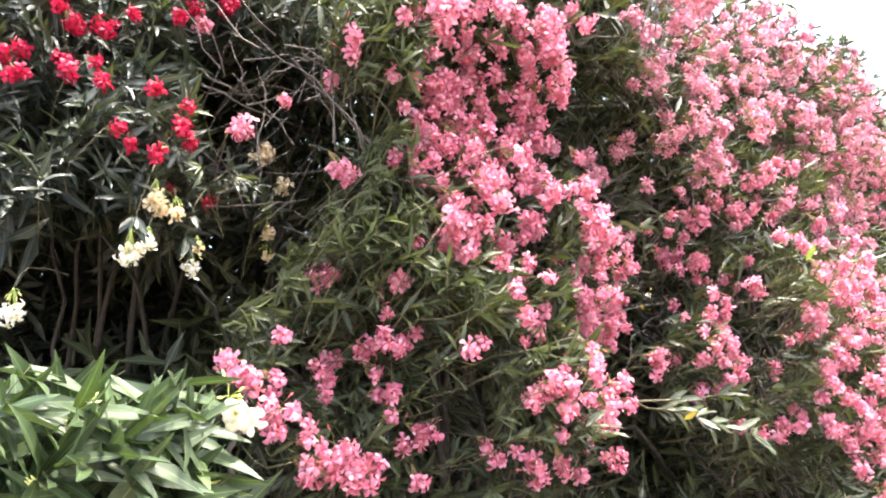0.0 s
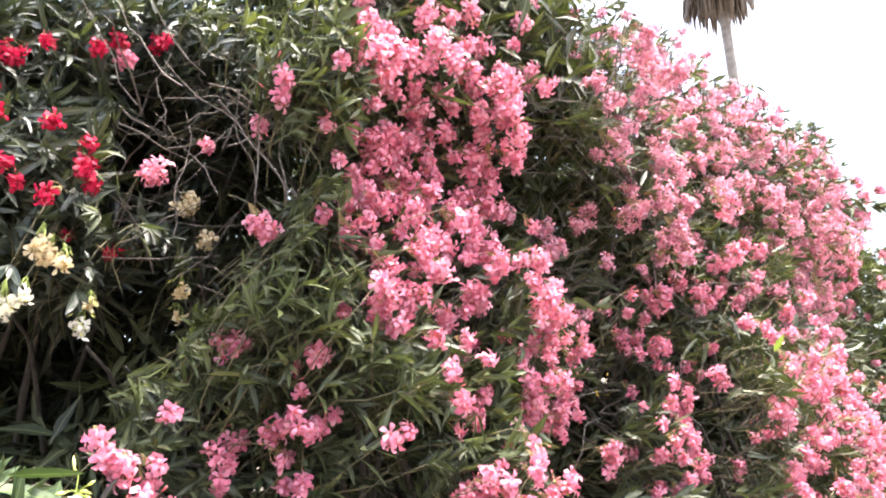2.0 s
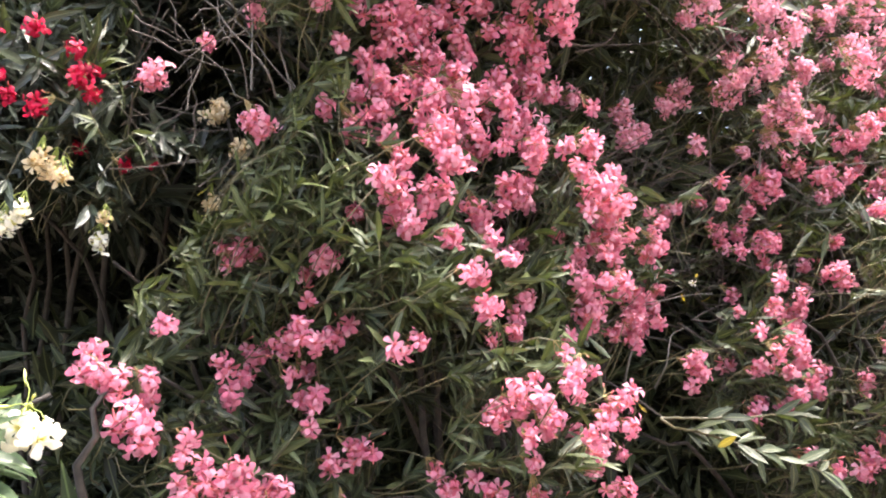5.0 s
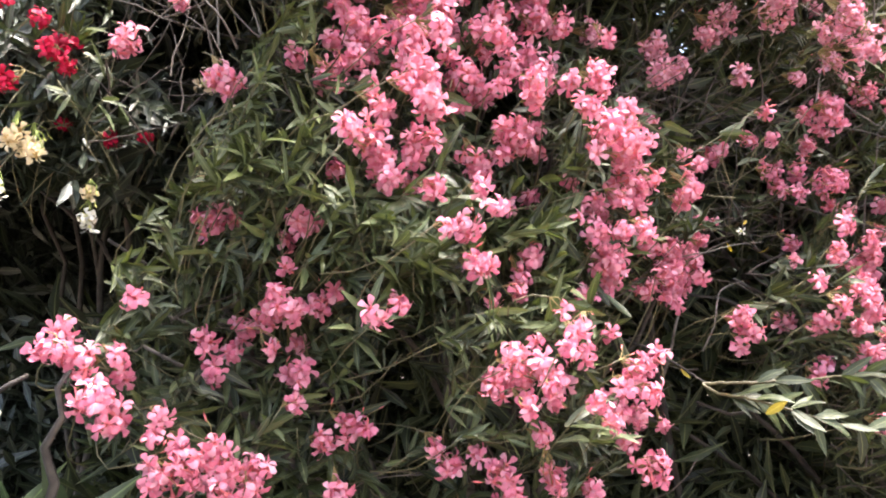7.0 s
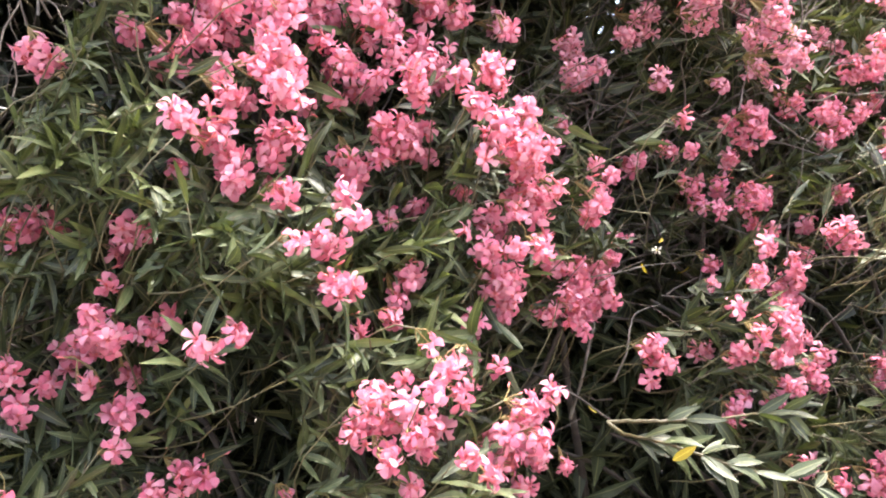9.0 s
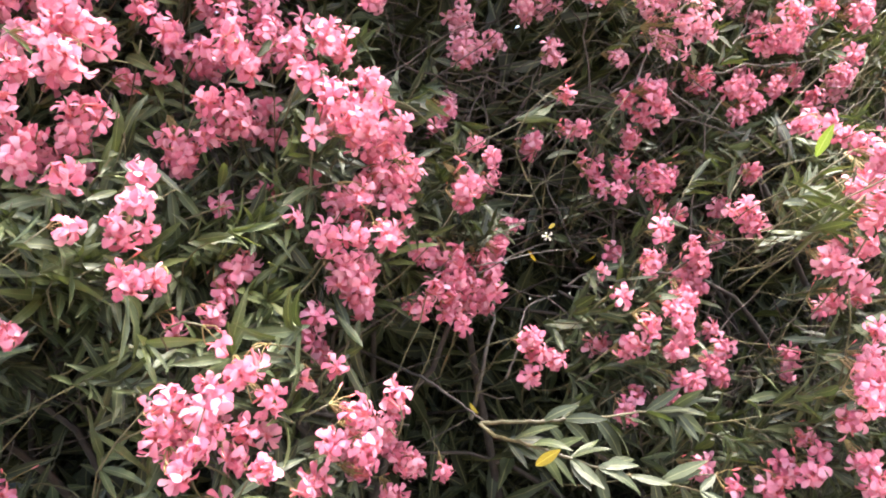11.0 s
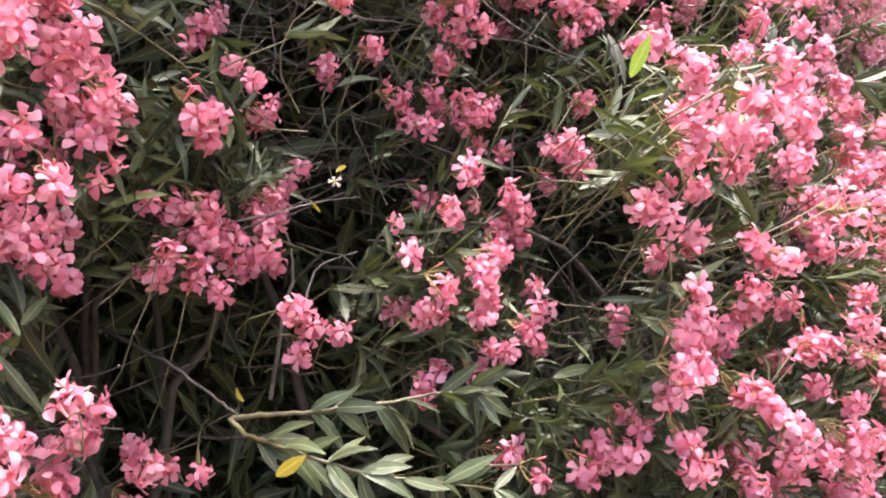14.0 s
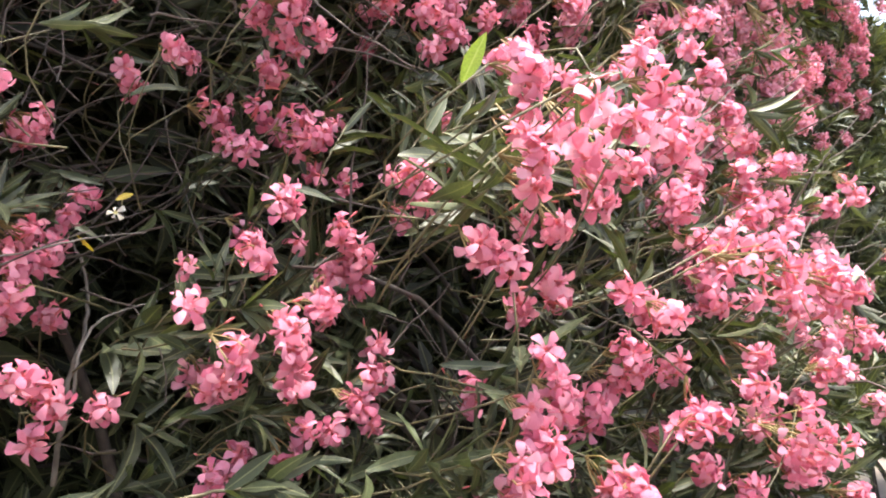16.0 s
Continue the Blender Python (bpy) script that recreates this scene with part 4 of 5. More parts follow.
class Bush:
    """A shrub whose leafy face lies along its anchors; out is the way that the face looks."""

    def __init__(self, name, label, base, out, anchors, leaf, petal, stalk, bud, leaf_length, flower_width, near, broad=False, buds=(1, 6, 1.0), tone=1.0, swell=1.22):
        self.ob = tagged(new(name), label, "shrub", group="oleander hedge")
        self.ob.location = (*base, 0)
        self.base, self.near = np.array((*base, 0.0)), near
        self.out = unit(np.array((*out, 0.0)))
        self.side = np.array((-self.out[1], self.out[0], 0.0))
        self.a = np.array([p[:3] for p in anchors], float)
        self.h, self.hway, self.hdeep = np.zeros((0, 4)), np.zeros((0, 3)), np.zeros(0)
        self.hollow = np.zeros(0, bool)
        for known, view_from, deep in OPEN:
            self.know(known, view_from, deep)
        self.leaf, self.petal, self.stalk, self.bud = leaf, petal, stalk, bud
        self.leaf_length, self.flower_width = leaf_length, flower_width
        self.dry, self.foliage, self.twigs, self.loose, self.nodes, self.flowers = Soup(), Soup(), Soup(), [], None, 0
        self.leaf_shapes = BROAD_LEAVES if broad else LEAVES if near else FAR_LEAVES
        self.buds, self.tone, self.swell, self.cover = buds, tone, swell, False
        self.leaf_meshes, self.flower_meshes = [], []
        for i, shape in enumerate((BROAD_LEAVES if broad else LEAVES) + BROAD_LEAVES):
            one = Soup()
            # leaves 5 on serve the boughs: overhead shade is put into a darker tone
            one.put(shape, np.eye(3)[None], np.zeros((1, 3)), 1.0, tone_shade=0.4 if i < 5 else 0.2)
            self.leaf_meshes.append(one.mesh("leaf", [leaf]))
        for shape in FLOWERS:
            one = Soup()
            one.put(shape, np.eye(3)[None], np.zeros((1, 3)), 1.0)
            self.flower_meshes.append(one.mesh("flower", [petal]))

    def depth(self, s, z):
        """How far out the face lies at a place along it and a height, and how far the nearest anchor is."""
        d2 = (self.a @ self.side - s) ** 2 + (self.a[:, 2] - z) ** 2
        w = np.exp(-d2 / 0.03) + 1e-5 * np.exp(-d2 / 0.5) + 1e-12
        return (w @ (self.a @ self.out)) / w.sum(), math.sqrt(d2.min())

    def limbs(self, count, spread, inset):
        """Bare stems that rise from the foot and arch outwards."""
        nodes = []
        for i in range(count):
            tip = self.a[rng.integers(len(self.a))] - self.out * rng.uniform(*inset) + rng.normal(0, 0.1, 3)
            foot = self.base + self.side * rng.normal(0, spread) + self.out * rng.normal(0, 0.12)
            bow = foot * 0.6 + tip * 0.4
            bow[2] = tip[2] * rng.uniform(0.75, 1.0)
            p = bezier(foot, bow, tip, 12) + rng.normal(0, 0.012, (12, 3))
            p[0, 2] = -0.02
            one = Soup()
            one.tube(p, np.linspace(rng.uniform(0.014, 0.024), 0.005, 12), 6)
            one.v[0] -= self.base
            joined("stem", one.mesh("stem", [SHADED_BARK]), self.ob, self.base)
            nodes.append(p[4:])
        self.nodes = np.concatenate(nodes)

    def shoot(self, tip, way, leafy, whorls, loose=False, length=1.0, tone_shade=None, keep=False):
        """A leafy shoot that ends at tip and points along way there."""
        d = np.linalg.norm(self.nodes - (tip - way * 0.35), axis=1) + 0.6 * np.maximum(0, self.nodes[:, 2] - tip[2])
        root = self.nodes[np.argsort(d)[rng.integers(0, 9)]] + rng.normal(0, 0.08, 3)
        span = np.linalg.norm(tip - root)
        if span > 0.6:
            root = tip + (root - tip) * 0.6 / span
            span = 0.6
        p = bezier(root, tip - way * span * 0.5 - np.array((0, 0, 0.12 * span)), tip, 9)
        p[1:-1] += rng.normal(0, 0.003, (7, 3))
        back = np.sort(rng.uniform(0, 1, whorls)) ** 1.2 * leafy
        at = tip - way * back[:, None] * 0.9 + (p[5] - tip) * (back / max(leafy, 1e-3))[:, None] * 0.12
        n = whorls * 3
        around = np.repeat(rng.uniform(0, 6.28) + np.arange(whorls) * 1.05, 3) + np.tile((0, 2.094, 4.189), whorls) + rng.normal(0, 0.25, n)
        open_ = np.repeat(np.clip(0.38 + back / max(leafy, 1e-3) * 0.62, 0, 1.4), 3) + rng.normal(0, 0.18, n)
        f = facing(np.repeat(way[None], n, 0), around)
        x = f[:, :, 2] * np.cos(open_)[:, None] + f[:, :, 0] * np.sin(open_)[:, None]
        x[:, 2] -= rng.uniform(0.0, 0.35, n)
        normal = f[:, :, 2] * np.sin(open_)[:, None] - f[:, :, 0] * np.cos(open_)[:, None]
        normal[:, 2] += 0.35
        rot = turns(x, normal + rng.normal(0, 0.18, (n, 3)))
        size = self.leaf_length * length * rng.uniform(0.65, 1.15, n) * np.repeat(np.clip(0.7 + back / 0.12 * 0.3, 0.7, 1), 3)
        place = np.repeat(at, 3, 0)
        kind = rng.integers(0, len(self.leaf_shapes), n)
        free = self.clear(place + rot[:, :, 0] * size[:, None] * 0.25) & self.clear(place + rot[:, :, 0] * size[:, None] * 0.6) & self.clear(place + rot[:, :, 0] * size[:, None] * 0.95)
        rot, size, place, kind, n = rot[free], size[free], place[free], kind[free], int(free.sum())
        if n >= whorls or keep:
            self.twigs.tube(p[4:], np.linspace(0.0018, 0.0012, 5), 4 if self.near else 3)
        if n < (1 if keep else whorls):
            return p
        if loose and len(self.loose) + n <= 300:
            self.loose += [(k, r, q, s, 1.0) for k, r, q, s in zip(kind, rot, place, size)]
        else:
            tone_shade = self.tone * (rng.uniform(0, 1) ** 1.6 * 0.85 if tone_shade is None else tone_shade)
            for k in range(len(self.leaf_shapes)):
                m = kind == k
                if m.any():
                    self.foliage.put(self.leaf_shapes[k], rot[m], place[m] - self.base, size[m], tone_shade=tone_shade)
        return p

    def clear(self, p, hollows_only=False):
        """Which places do not hide a head of blossom or close a hollow, seen from the camera."""
        if self.cover:
            return np.ones(len(p), bool)
        rel = p[:, None] - self.h[None, :, :3]
        ahead = (rel * self.hway).sum(2)
        aside = np.linalg.norm(rel - ahead[..., None] * self.hway, axis=2)
        shut = (aside < 0.5 * self.h[:, 3]) & (ahead > -self.hdeep)
        return ~(shut & self.hollow if hollows_only else shut).any(axis=1)

    def know(self, heads, view_from, deep=None):
        """Heads of blossom, or hollows, that stay open towards a camera position."""
        h = np.array(heads, float) * (1, 1, 1, 1.25 if deep is None else 1.0)
        way = unit(np.array(view_from) - h[:, :3])
        d = 0.35 * h[:, 3] if deep is None else np.full(len(h), deep)
        self.h = np.vstack((self.h, h))
        self.hway = np.vstack((self.hway, way))
        self.hdeep = np.concatenate((self.hdeep, d))
        self.hollow = np.concatenate((self.hollow, np.full(len(h), deep is not None)))

    def outward(self, rise=0.30, stray=0.42):
        """The way of a shoot: out of the hedge, to the light, and up."""
        return unit(self.out * 0.55 + self.side * 0.42 + np.array((0, 0, rise)) + rng.normal(0, stray, 3))

    def fill(self, count, s_range, z_range, reach, inset, whorls=(5, 9), loose=0, clumps=-0.12, way=None):
        """Leafy shoots all over the face, more or less sunk into it."""
        done = tries = 0
        while done < count and tries < count * 40:
            tries += 1
            s, z = rng.uniform(*s_range), rng.uniform(*z_range)
            d, gap = self.depth(s, z)
            if gap > reach * rng.uniform(0.5, 1):
                continue
            if noise.noise(Vector((s * 4.5, z * 4.5, 3.1))) + rng.normal(0, 0.16) < clumps:
                continue
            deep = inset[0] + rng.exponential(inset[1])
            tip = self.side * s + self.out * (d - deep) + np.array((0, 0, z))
            # sunk shoots get a dark tone that stands in for inner shade
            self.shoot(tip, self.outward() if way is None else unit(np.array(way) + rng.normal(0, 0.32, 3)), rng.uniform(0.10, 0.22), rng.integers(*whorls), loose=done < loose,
                       tone_shade=rng.uniform(0, 0.2) if inset[0] > 0.14 and self.near else None)
            done += 1

    def fans(self, places, way, whorls=5, tone_shade=0.95):
        """Young shoots with a fan of fresh leaves at their end."""
        for p in places:
            self.shoot(np.array(p, float), unit(np.array(way) + rng.normal(0, 0.16, 3)), 0.10, whorls, tone_shade=rng.uniform(0.75, 1.0) * tone_shade)

    def rosettes(self, count, s_range, z_range, reach, lift=(-0.06, 0.03)):
        """Open whorls of young leaves that stand out of the face."""
        places, tries = [], 0
        while len(places) < count and tries < count * 30:
            tries += 1
            s, z = rng.uniform(*s_range), rng.uniform(*z_range)
            d, gap = self.depth(s, z)
            p = self.side * s + self.out * (d + rng.uniform(*lift)) + np.array((0, 0, z))
            if gap < reach and self.clear(p[None])[0]:
                places.append(p)
        for p in places:
            way = unit(self.out * 0.6 + self.side * 0.45 + np.array((0, 0, 0.25)) + rng.normal(0, 0.35, 3))
            self.shoot(p, way, 0.05, 3, tone_shade=rng.uniform(0.4, 0.95), length=rng.uniform(0.75, 1.05))

    def leaf_alone(self, places, paint, size, way=None, label="yellowed leaf", wide=1.3):
        """Single leaves that have turned colour."""
        for p in places:
            r = turns(rng.normal(0, 1, (1, 3)) if way is None else np.array((way,)), (self.out + rng.normal(0, 0.3, 3))[None])[0]
            ob = new("leaf", self.leaf_meshes[int(rng.integers(5, 10))])
            ob.parent = self.ob
            ob.matrix_basis = Matrix.LocRotScale(Vector(np.array(p) - self.base), Matrix(r.tolist()).to_quaternion(), Vector((size, size * wide, size)))
            ob.material_slots[0].link = "OBJECT"
            ob.material_slots[0].material = paint
            tagged(ob, label)

    def blossom(self, p, axis, paint=None, size=0.75):
        """One flower by itself on a thin stalk."""
        p, axis = np.array(p), unit(np.array(axis, float))
        foot = p - axis * 0.02
        self.twigs.tube(bezier(foot - axis * 0.10 + np.array((0, 0, 0.05)), foot - axis * 0.05, foot, 5), np.linspace(0.0016, 0.0010, 5), 4)
        ob = new("flower", self.flower_meshes[0])
        ob.parent = self.ob
        w = self.flower_width * size
        ob.matrix_basis = Matrix.LocRotScale(Vector(p - self.base), Matrix(facing(axis[None], np.array([0.4]))[0].tolist()).to_quaternion(), Vector((w, w, w)))
        if paint:
            ob.material_slots[0].link = "OBJECT"
            ob.material_slots[0].material = paint

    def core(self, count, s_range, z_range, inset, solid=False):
        """Leaves deep inside or across the top, shade put into their tone, open or not where the hedge has hollows."""
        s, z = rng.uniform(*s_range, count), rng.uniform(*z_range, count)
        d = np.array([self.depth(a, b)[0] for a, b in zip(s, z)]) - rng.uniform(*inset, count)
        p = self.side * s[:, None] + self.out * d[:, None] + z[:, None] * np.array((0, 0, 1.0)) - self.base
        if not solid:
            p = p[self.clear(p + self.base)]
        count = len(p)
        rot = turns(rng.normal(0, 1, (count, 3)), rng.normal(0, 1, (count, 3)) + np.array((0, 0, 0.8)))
        self.foliage.put(FAR_LEAVES[1], rot, p, rng.uniform(0.13, 0.24, count), tone_shade=0.1)

    def head(self, x, y, z, width, separate=True, way=None, petal=None, share=1.0):
        """One head of blossom round a place, on stalks from the end of its shoot."""
        c = np.array((x, y, z))
        way = self.outward(0.10, 0.32) if way is None else unit(way)
        fw = self.flower_width
        width *= self.swell
        n = int(np.clip(round((1.0 + 2.7 * (width / fw) ** 2) * share), 2, 22))
        tip = c - way * (0.34 * width + 0.02) + np.array((0, 0, 0.22 * width + 0.008))
        q = unit(rng.normal(0, 1, (n, 3)) + way * 0.35 - np.array((0, 0, 0.25)))
        axis = unit(q * 0.8 + way * 0.45 + self.out * 0.15 + 0.55 * rng.normal(0, 1, (n, 3)) - np.array((0, 0, 0.15)))
        at = c + q * max(0.5 * width - 0.30 * fw, 0.25 * width) * rng.uniform(0.35, 1.0, (n, 1)) * np.array((1, 1, 1.15))
        size = fw * rng.uniform(0.85, 1.08, n)
        rot = facing(axis, rng.uniform(0, 6.28, n))
        kind = rng.integers(0, len(FLOWERS), n)
        one = Soup()
        for a, w, s in zip(at, axis, size):
            foot = a - w * s * 0.52
            one.tube(bezier(tip - c, (tip - c) * 0.5 + (foot - w * 0.02 - c) * 0.5 + way * 0.008, foot - c, 4), (0.0016, 0.0012, 0.0011, 0.0017), 3, 1)
        stem = self.shoot(tip, way, rng.uniform(0.12, 0.20), int(rng.integers(3, 6)) if self.near else 3, loose=separate and self.flowers + n <= 300, keep=True)
        if self.near:
            one.tube(stem[6:] - c, np.linspace(0.0018, 0.0016, 3), 4, 3)
        nb = int(rng.integers(*self.buds[:2]))
        bw = unit(way + rng.normal(0, 0.55, (nb, 3)))
        bp = tip + bw * rng.uniform(0.35, 0.95, (nb, 1)) * 0.06
        for a in bp:
            one.tube(np.array((tip - c, (tip + a) / 2 - c + 0.004, a - c)), (0.0014, 0.0011, 0.0013), 3, 1)
        one.put(BUDS, facing(bw, np.zeros(nb)), bp - c, rng.uniform(0.014, 0.026, nb) * self.buds[2], 2)
        separate = separate and self.flowers + n <= 300
        if not separate:
            for k in range(len(FLOWERS)):
                m = kind == k
                if m.any():
                    one.put(FLOWERS[k], rot[m], at[m] - c, size[m], 0)
        cluster = joined("blossom_head", one.mesh("blossom_head", [petal or self.petal, self.stalk, self.bud, TWIG]), self.ob, c)
        if separate:
            self.flowers += n
            for k, r, a, s in zip(kind, rot, at, size):
                ob = new("flower", self.flower_meshes[k])
                ob.parent = cluster
                ob.matrix_basis = Matrix.LocRotScale(Vector(a - c), Matrix(r.tolist()).to_quaternion(), Vector((s, s, s)))
                if petal:
                    ob.material_slots[0].link = "OBJECT"
                    ob.material_slots[0].material = petal

    def bear(self, heads):
        """All the known heads of blossom, those that stand out farthest first."""
        for h in sorted(heads, key=lambda h: -float(np.dot(h[:3], self.out))):
            self.head(*h)

    def bare(self, count, s_range, z_range, inset, anywhere=False):
        """Leafless grey-brown twigs inside the bush."""
        for i in range(count):
            s, z = rng.uniform(*s_range), rng.uniform(*z_range)
            p = self.side * s + self.out * (self.depth(s, z)[0] - rng.uniform(*inset)) + np.array((0, 0, z))
            if not anywhere and not self.clear(p[None], True)[0]:
                continue
            way = unit(self.side * rng.normal(0.5, 0.5) + self.out * rng.normal(0.1, 0.25) + np.array((0, 0, rng.normal(0.25, 0.4))))
            long = rng.uniform(0.25, 0.45)
            q = bezier(p, p + way * long * 0.5 + rng.normal(0, 0.04, 3), p + way * long, 7) + rng.normal(0, 0.005, (7, 3))
            self.dry.tube(q, np.linspace(rng.uniform(0.0018, 0.0038), 0.001, 7), 4)

    def branch(self, points, radius, leaves, bark=None):
        """A bough through a few places, with single leaves along its outer part."""
        p = np.array(points, float)
        t = np.linspace(0, len(p) - 1, 6 * len(p))
        fine = np.stack([np.interp(t, np.arange(len(p)), p[:, k]) for k in range(3)], 1)
        for k in range(3):
            fine[2:-2] = (fine[:-4] + fine[1:-3] + fine[2:-2] + fine[3:-1] + fine[4:]) / 5
        fine[3:-1] += rng.normal(0, radius * 0.3, (len(fine) - 4, 3))
        one = Soup()
        one.tube(fine - self.base, np.linspace(radius, radius * 0.4, len(fine)), 7)
        joined("branch", one.mesh("branch", [bark or (SUNLIT_GREY_BARK if leaves == 0 else YOUNG_STEM)]), self.ob, self.base)
        for i in range(leaves):
            k = int(len(fine) * min(1, 1 - 0.72 * ((i + rng.uniform(-0.5, 0.5) * (i > 0)) / max(leaves - 1, 1)))) - 1
            tan = unit(fine[min(k + 1, len(fine) - 1)] - fine[max(k - 1, 0)])
            for j in range(6 if i == 0 else int(rng.integers(1, 5))):
                off = unit(np.cross(tan, rng.normal(0, 1, 3)) + self.out * 0.3)
                x = tan * rng.uniform(0.4, 1.0) + off * rng.uniform(0.5, 0.9)
                x[2] -= rng.uniform(0.0, 0.6)
                r = turns(x[None], (self.out * 0.9 + np.array((0, 0, 0.6)) + rng.normal(0, 0.45, 3))[None])[0]
                self.loose.append((int(rng.integers(5, 10)), r, fine[k], self.leaf_length * rng.uniform(0.6, 0.95), 1.3))

    def scatter_heads(self, count, s_range, z_range, reach, width, gap, inset=0.06):
        """More heads of blossom between those already placed."""
        have = list(self.a)
        tries = 0
        while count and tries < 6000:
            tries += 1
            s, z = rng.uniform(*s_range), rng.uniform(*z_range)
            d, near = self.depth(s, z)
            if near > reach:
                continue
            p = self.side * s + self.out * (d - rng.exponential(inset)) + np.array((0, 0, z))
            if np.linalg.norm(np.array(have) - p, axis=1).min() < gap or not self.clear(p[None], True)[0]:
                continue
            have.append(p)
            count -= 1
            one = (*p, rng.uniform(*width))
            self.know([one], VIEW_FROM)
            self.head(*one, separate=False)

    def finish(self, foliage_label):
        joined("twig_growth", self._shift(self.twigs).mesh("twig_growth", [TWIG]), self.ob, self.base, "thin green-brown twigs", "stuff")
        if self.dry.n:
            joined("dry_growth", self._shift(self.dry).mesh("dry_growth", [DRY_BARK]), self.ob, self.base, "bare grey-brown twigs", "stuff")
        joined("foliage", self.foliage.mesh("foliage", [self.leaf]), self.ob, self.base, foliage_label, "stuff")
        for k, r, p, s, wide in self.loose:
            ob = new("leaf", self.leaf_meshes[k])
            ob.parent = self.ob
            ob.matrix_basis = Matrix.LocRotScale(Vector(p - self.base), Matrix(r.tolist()).to_quaternion(), Vector((s, s * wide, s)))

    def _shift(self, soup):
        soup.v = [v - self.base for v in soup.v]
        return soup


# ---- the pink bush that the camera passes first ----
heads = PINK_NEAR_HEADS
bush = Bush("pink_oleander", "pink-flowering oleander bush with long dark green leaves", (0.10, 3.5), (0.40, -0.92),
            heads + [(-0.2, 2.26, 1.99), (0.0, 2.3, 1.2), (0.5, 2.5, 1.1), (0.1, 2.1, 3.1), (-0.3, 2.2, 1.2), (-0.4, 2.4, 3.1), (0.5, 2.5, 3.1), (0.1, 2.25, 3.4), (0.55, 2.65, 3.4), (-0.35, 2.5, 3.4)],
            LEAF, PINK, STALK, BUD, 0.122, 0.051, True, buds=(0, 3, 1.0), tone=0.9)
bush.limbs(26, 0.25, (0.25, 0.6))
bush.branch([(-0.17, 2.12, 2.28), (-0.16, 2.05, 2.33), (-0.27, 2.05, 2.44), (-0.29, 2.04, 2.50), (-0.40, 2.03, 2.55), (-0.49, 2.02, 2.66)], 0.0026, 0, DRY_BARK)
bush.branch([(-0.27, 2.20, 2.34), (-0.26, 2.18, 2.45), (-0.27, 2.2, 2.56), (-0.24, 2.3, 2.7)], 0.0030, 0)
bush.branch([(-0.12, 2.22, 2.30), (-0.20, 2.18, 2.38), (-0.26, 2.19, 2.48), (-0.36, 2.25, 2.58)], 0.0024, 0, DRY_BARK)
bush.branch([(-0.18, 2.30, 2.22), (-0.19, 2.26, 2.40), (-0.22, 2.24, 2.48), (-0.21, 2.3, 2.62)], 0.0034, 0)
bush.branch([(-0.26, 2.16, 2.30), (-0.25, 2.10, 2.40), (-0.31, 2.08, 2.46), (-0.30, 2.07, 2.60)], 0.0022, 0, DRY_BARK)
bush.bear(heads)
bush.fans([(-0.49, 2.16, 1.81), (-0.60, 2.12, 1.78), (-0.12, 2.13, 2.06), (0.58, 2.62, 1.58), (0.12, 2.36, 1.74), (0.61, 2.52, 1.60), (0.36, 2.56, 1.88),
           (0.40, 2.54, 1.74), (0.44, 2.39, 1.84), (0.47, 2.46, 1.72), (0.62, 2.50, 1.61), (0.77, 2.86, 2.22), (0.06, 2.40, 1.95), (0.18, 2.32, 1.76), (0.54, 2.47, 1.60),
           (0.30, 2.45, 2.12), (0.05, 2.15, 2.30), (0.42, 2.40, 2.45)], (0.75, -0.30, 0.22))
bush.scatter_heads(52, (0.88, 1.46), (2.22, 2.9), 0.17, (0.06, 0.10), 0.07, 0.02)
bush.scatter_heads(46, (0.85, 1.70), (2.85, 3.6), 0.3, (0.06, 0.11), 0.09)
bush.rosettes(80, (0.1, 1.2), (1.8, 3.1), 0.2, (-0.02, 0.08))
bush.rosettes(10, (0.2, 1.1), (1.2, 1.7), 0.2, (-0.1, 0.0))
bush.rosettes(40, (0.3, 1.0), (1.9, 2.9), 0.2, (0.0, 0.1))
bush.rosettes(36, (0.55, 1.15), (1.85, 2.45), 0.2, (0.02, 0.12))
bush.rosettes(30, (1.1, 1.55), (1.2, 3.0), 0.2)
bush.fill(185, (0.2, 1.1), (1.75, 2.95), 0.26, (0.0, 0.08), loose=8, clumps=-0.02)
bush.fill(165, (1.1, 1.72), (1.75, 3.6), 0.26, (0.0, 0.08), clumps=-0.02)
# low leaves: the shade down here is put into their tone
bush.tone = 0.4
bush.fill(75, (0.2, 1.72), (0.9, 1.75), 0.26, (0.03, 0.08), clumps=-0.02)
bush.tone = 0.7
bush.fill(34, (1.72, 2.1), (0.9, 3.4), 0.26, (0.0, 0.08))
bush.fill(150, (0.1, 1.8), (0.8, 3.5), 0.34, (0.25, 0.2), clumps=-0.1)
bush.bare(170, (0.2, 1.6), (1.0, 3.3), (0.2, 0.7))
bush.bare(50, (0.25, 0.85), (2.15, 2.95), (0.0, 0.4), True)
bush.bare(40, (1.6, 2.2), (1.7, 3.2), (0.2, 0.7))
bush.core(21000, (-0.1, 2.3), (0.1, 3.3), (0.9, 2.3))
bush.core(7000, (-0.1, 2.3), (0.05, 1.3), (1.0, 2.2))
# leaf roof added over the top to keep sun out of the inside
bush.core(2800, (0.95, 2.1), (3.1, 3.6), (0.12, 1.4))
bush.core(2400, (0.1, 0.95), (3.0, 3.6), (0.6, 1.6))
bush.finish("dense dark green lance-shaped leaves")

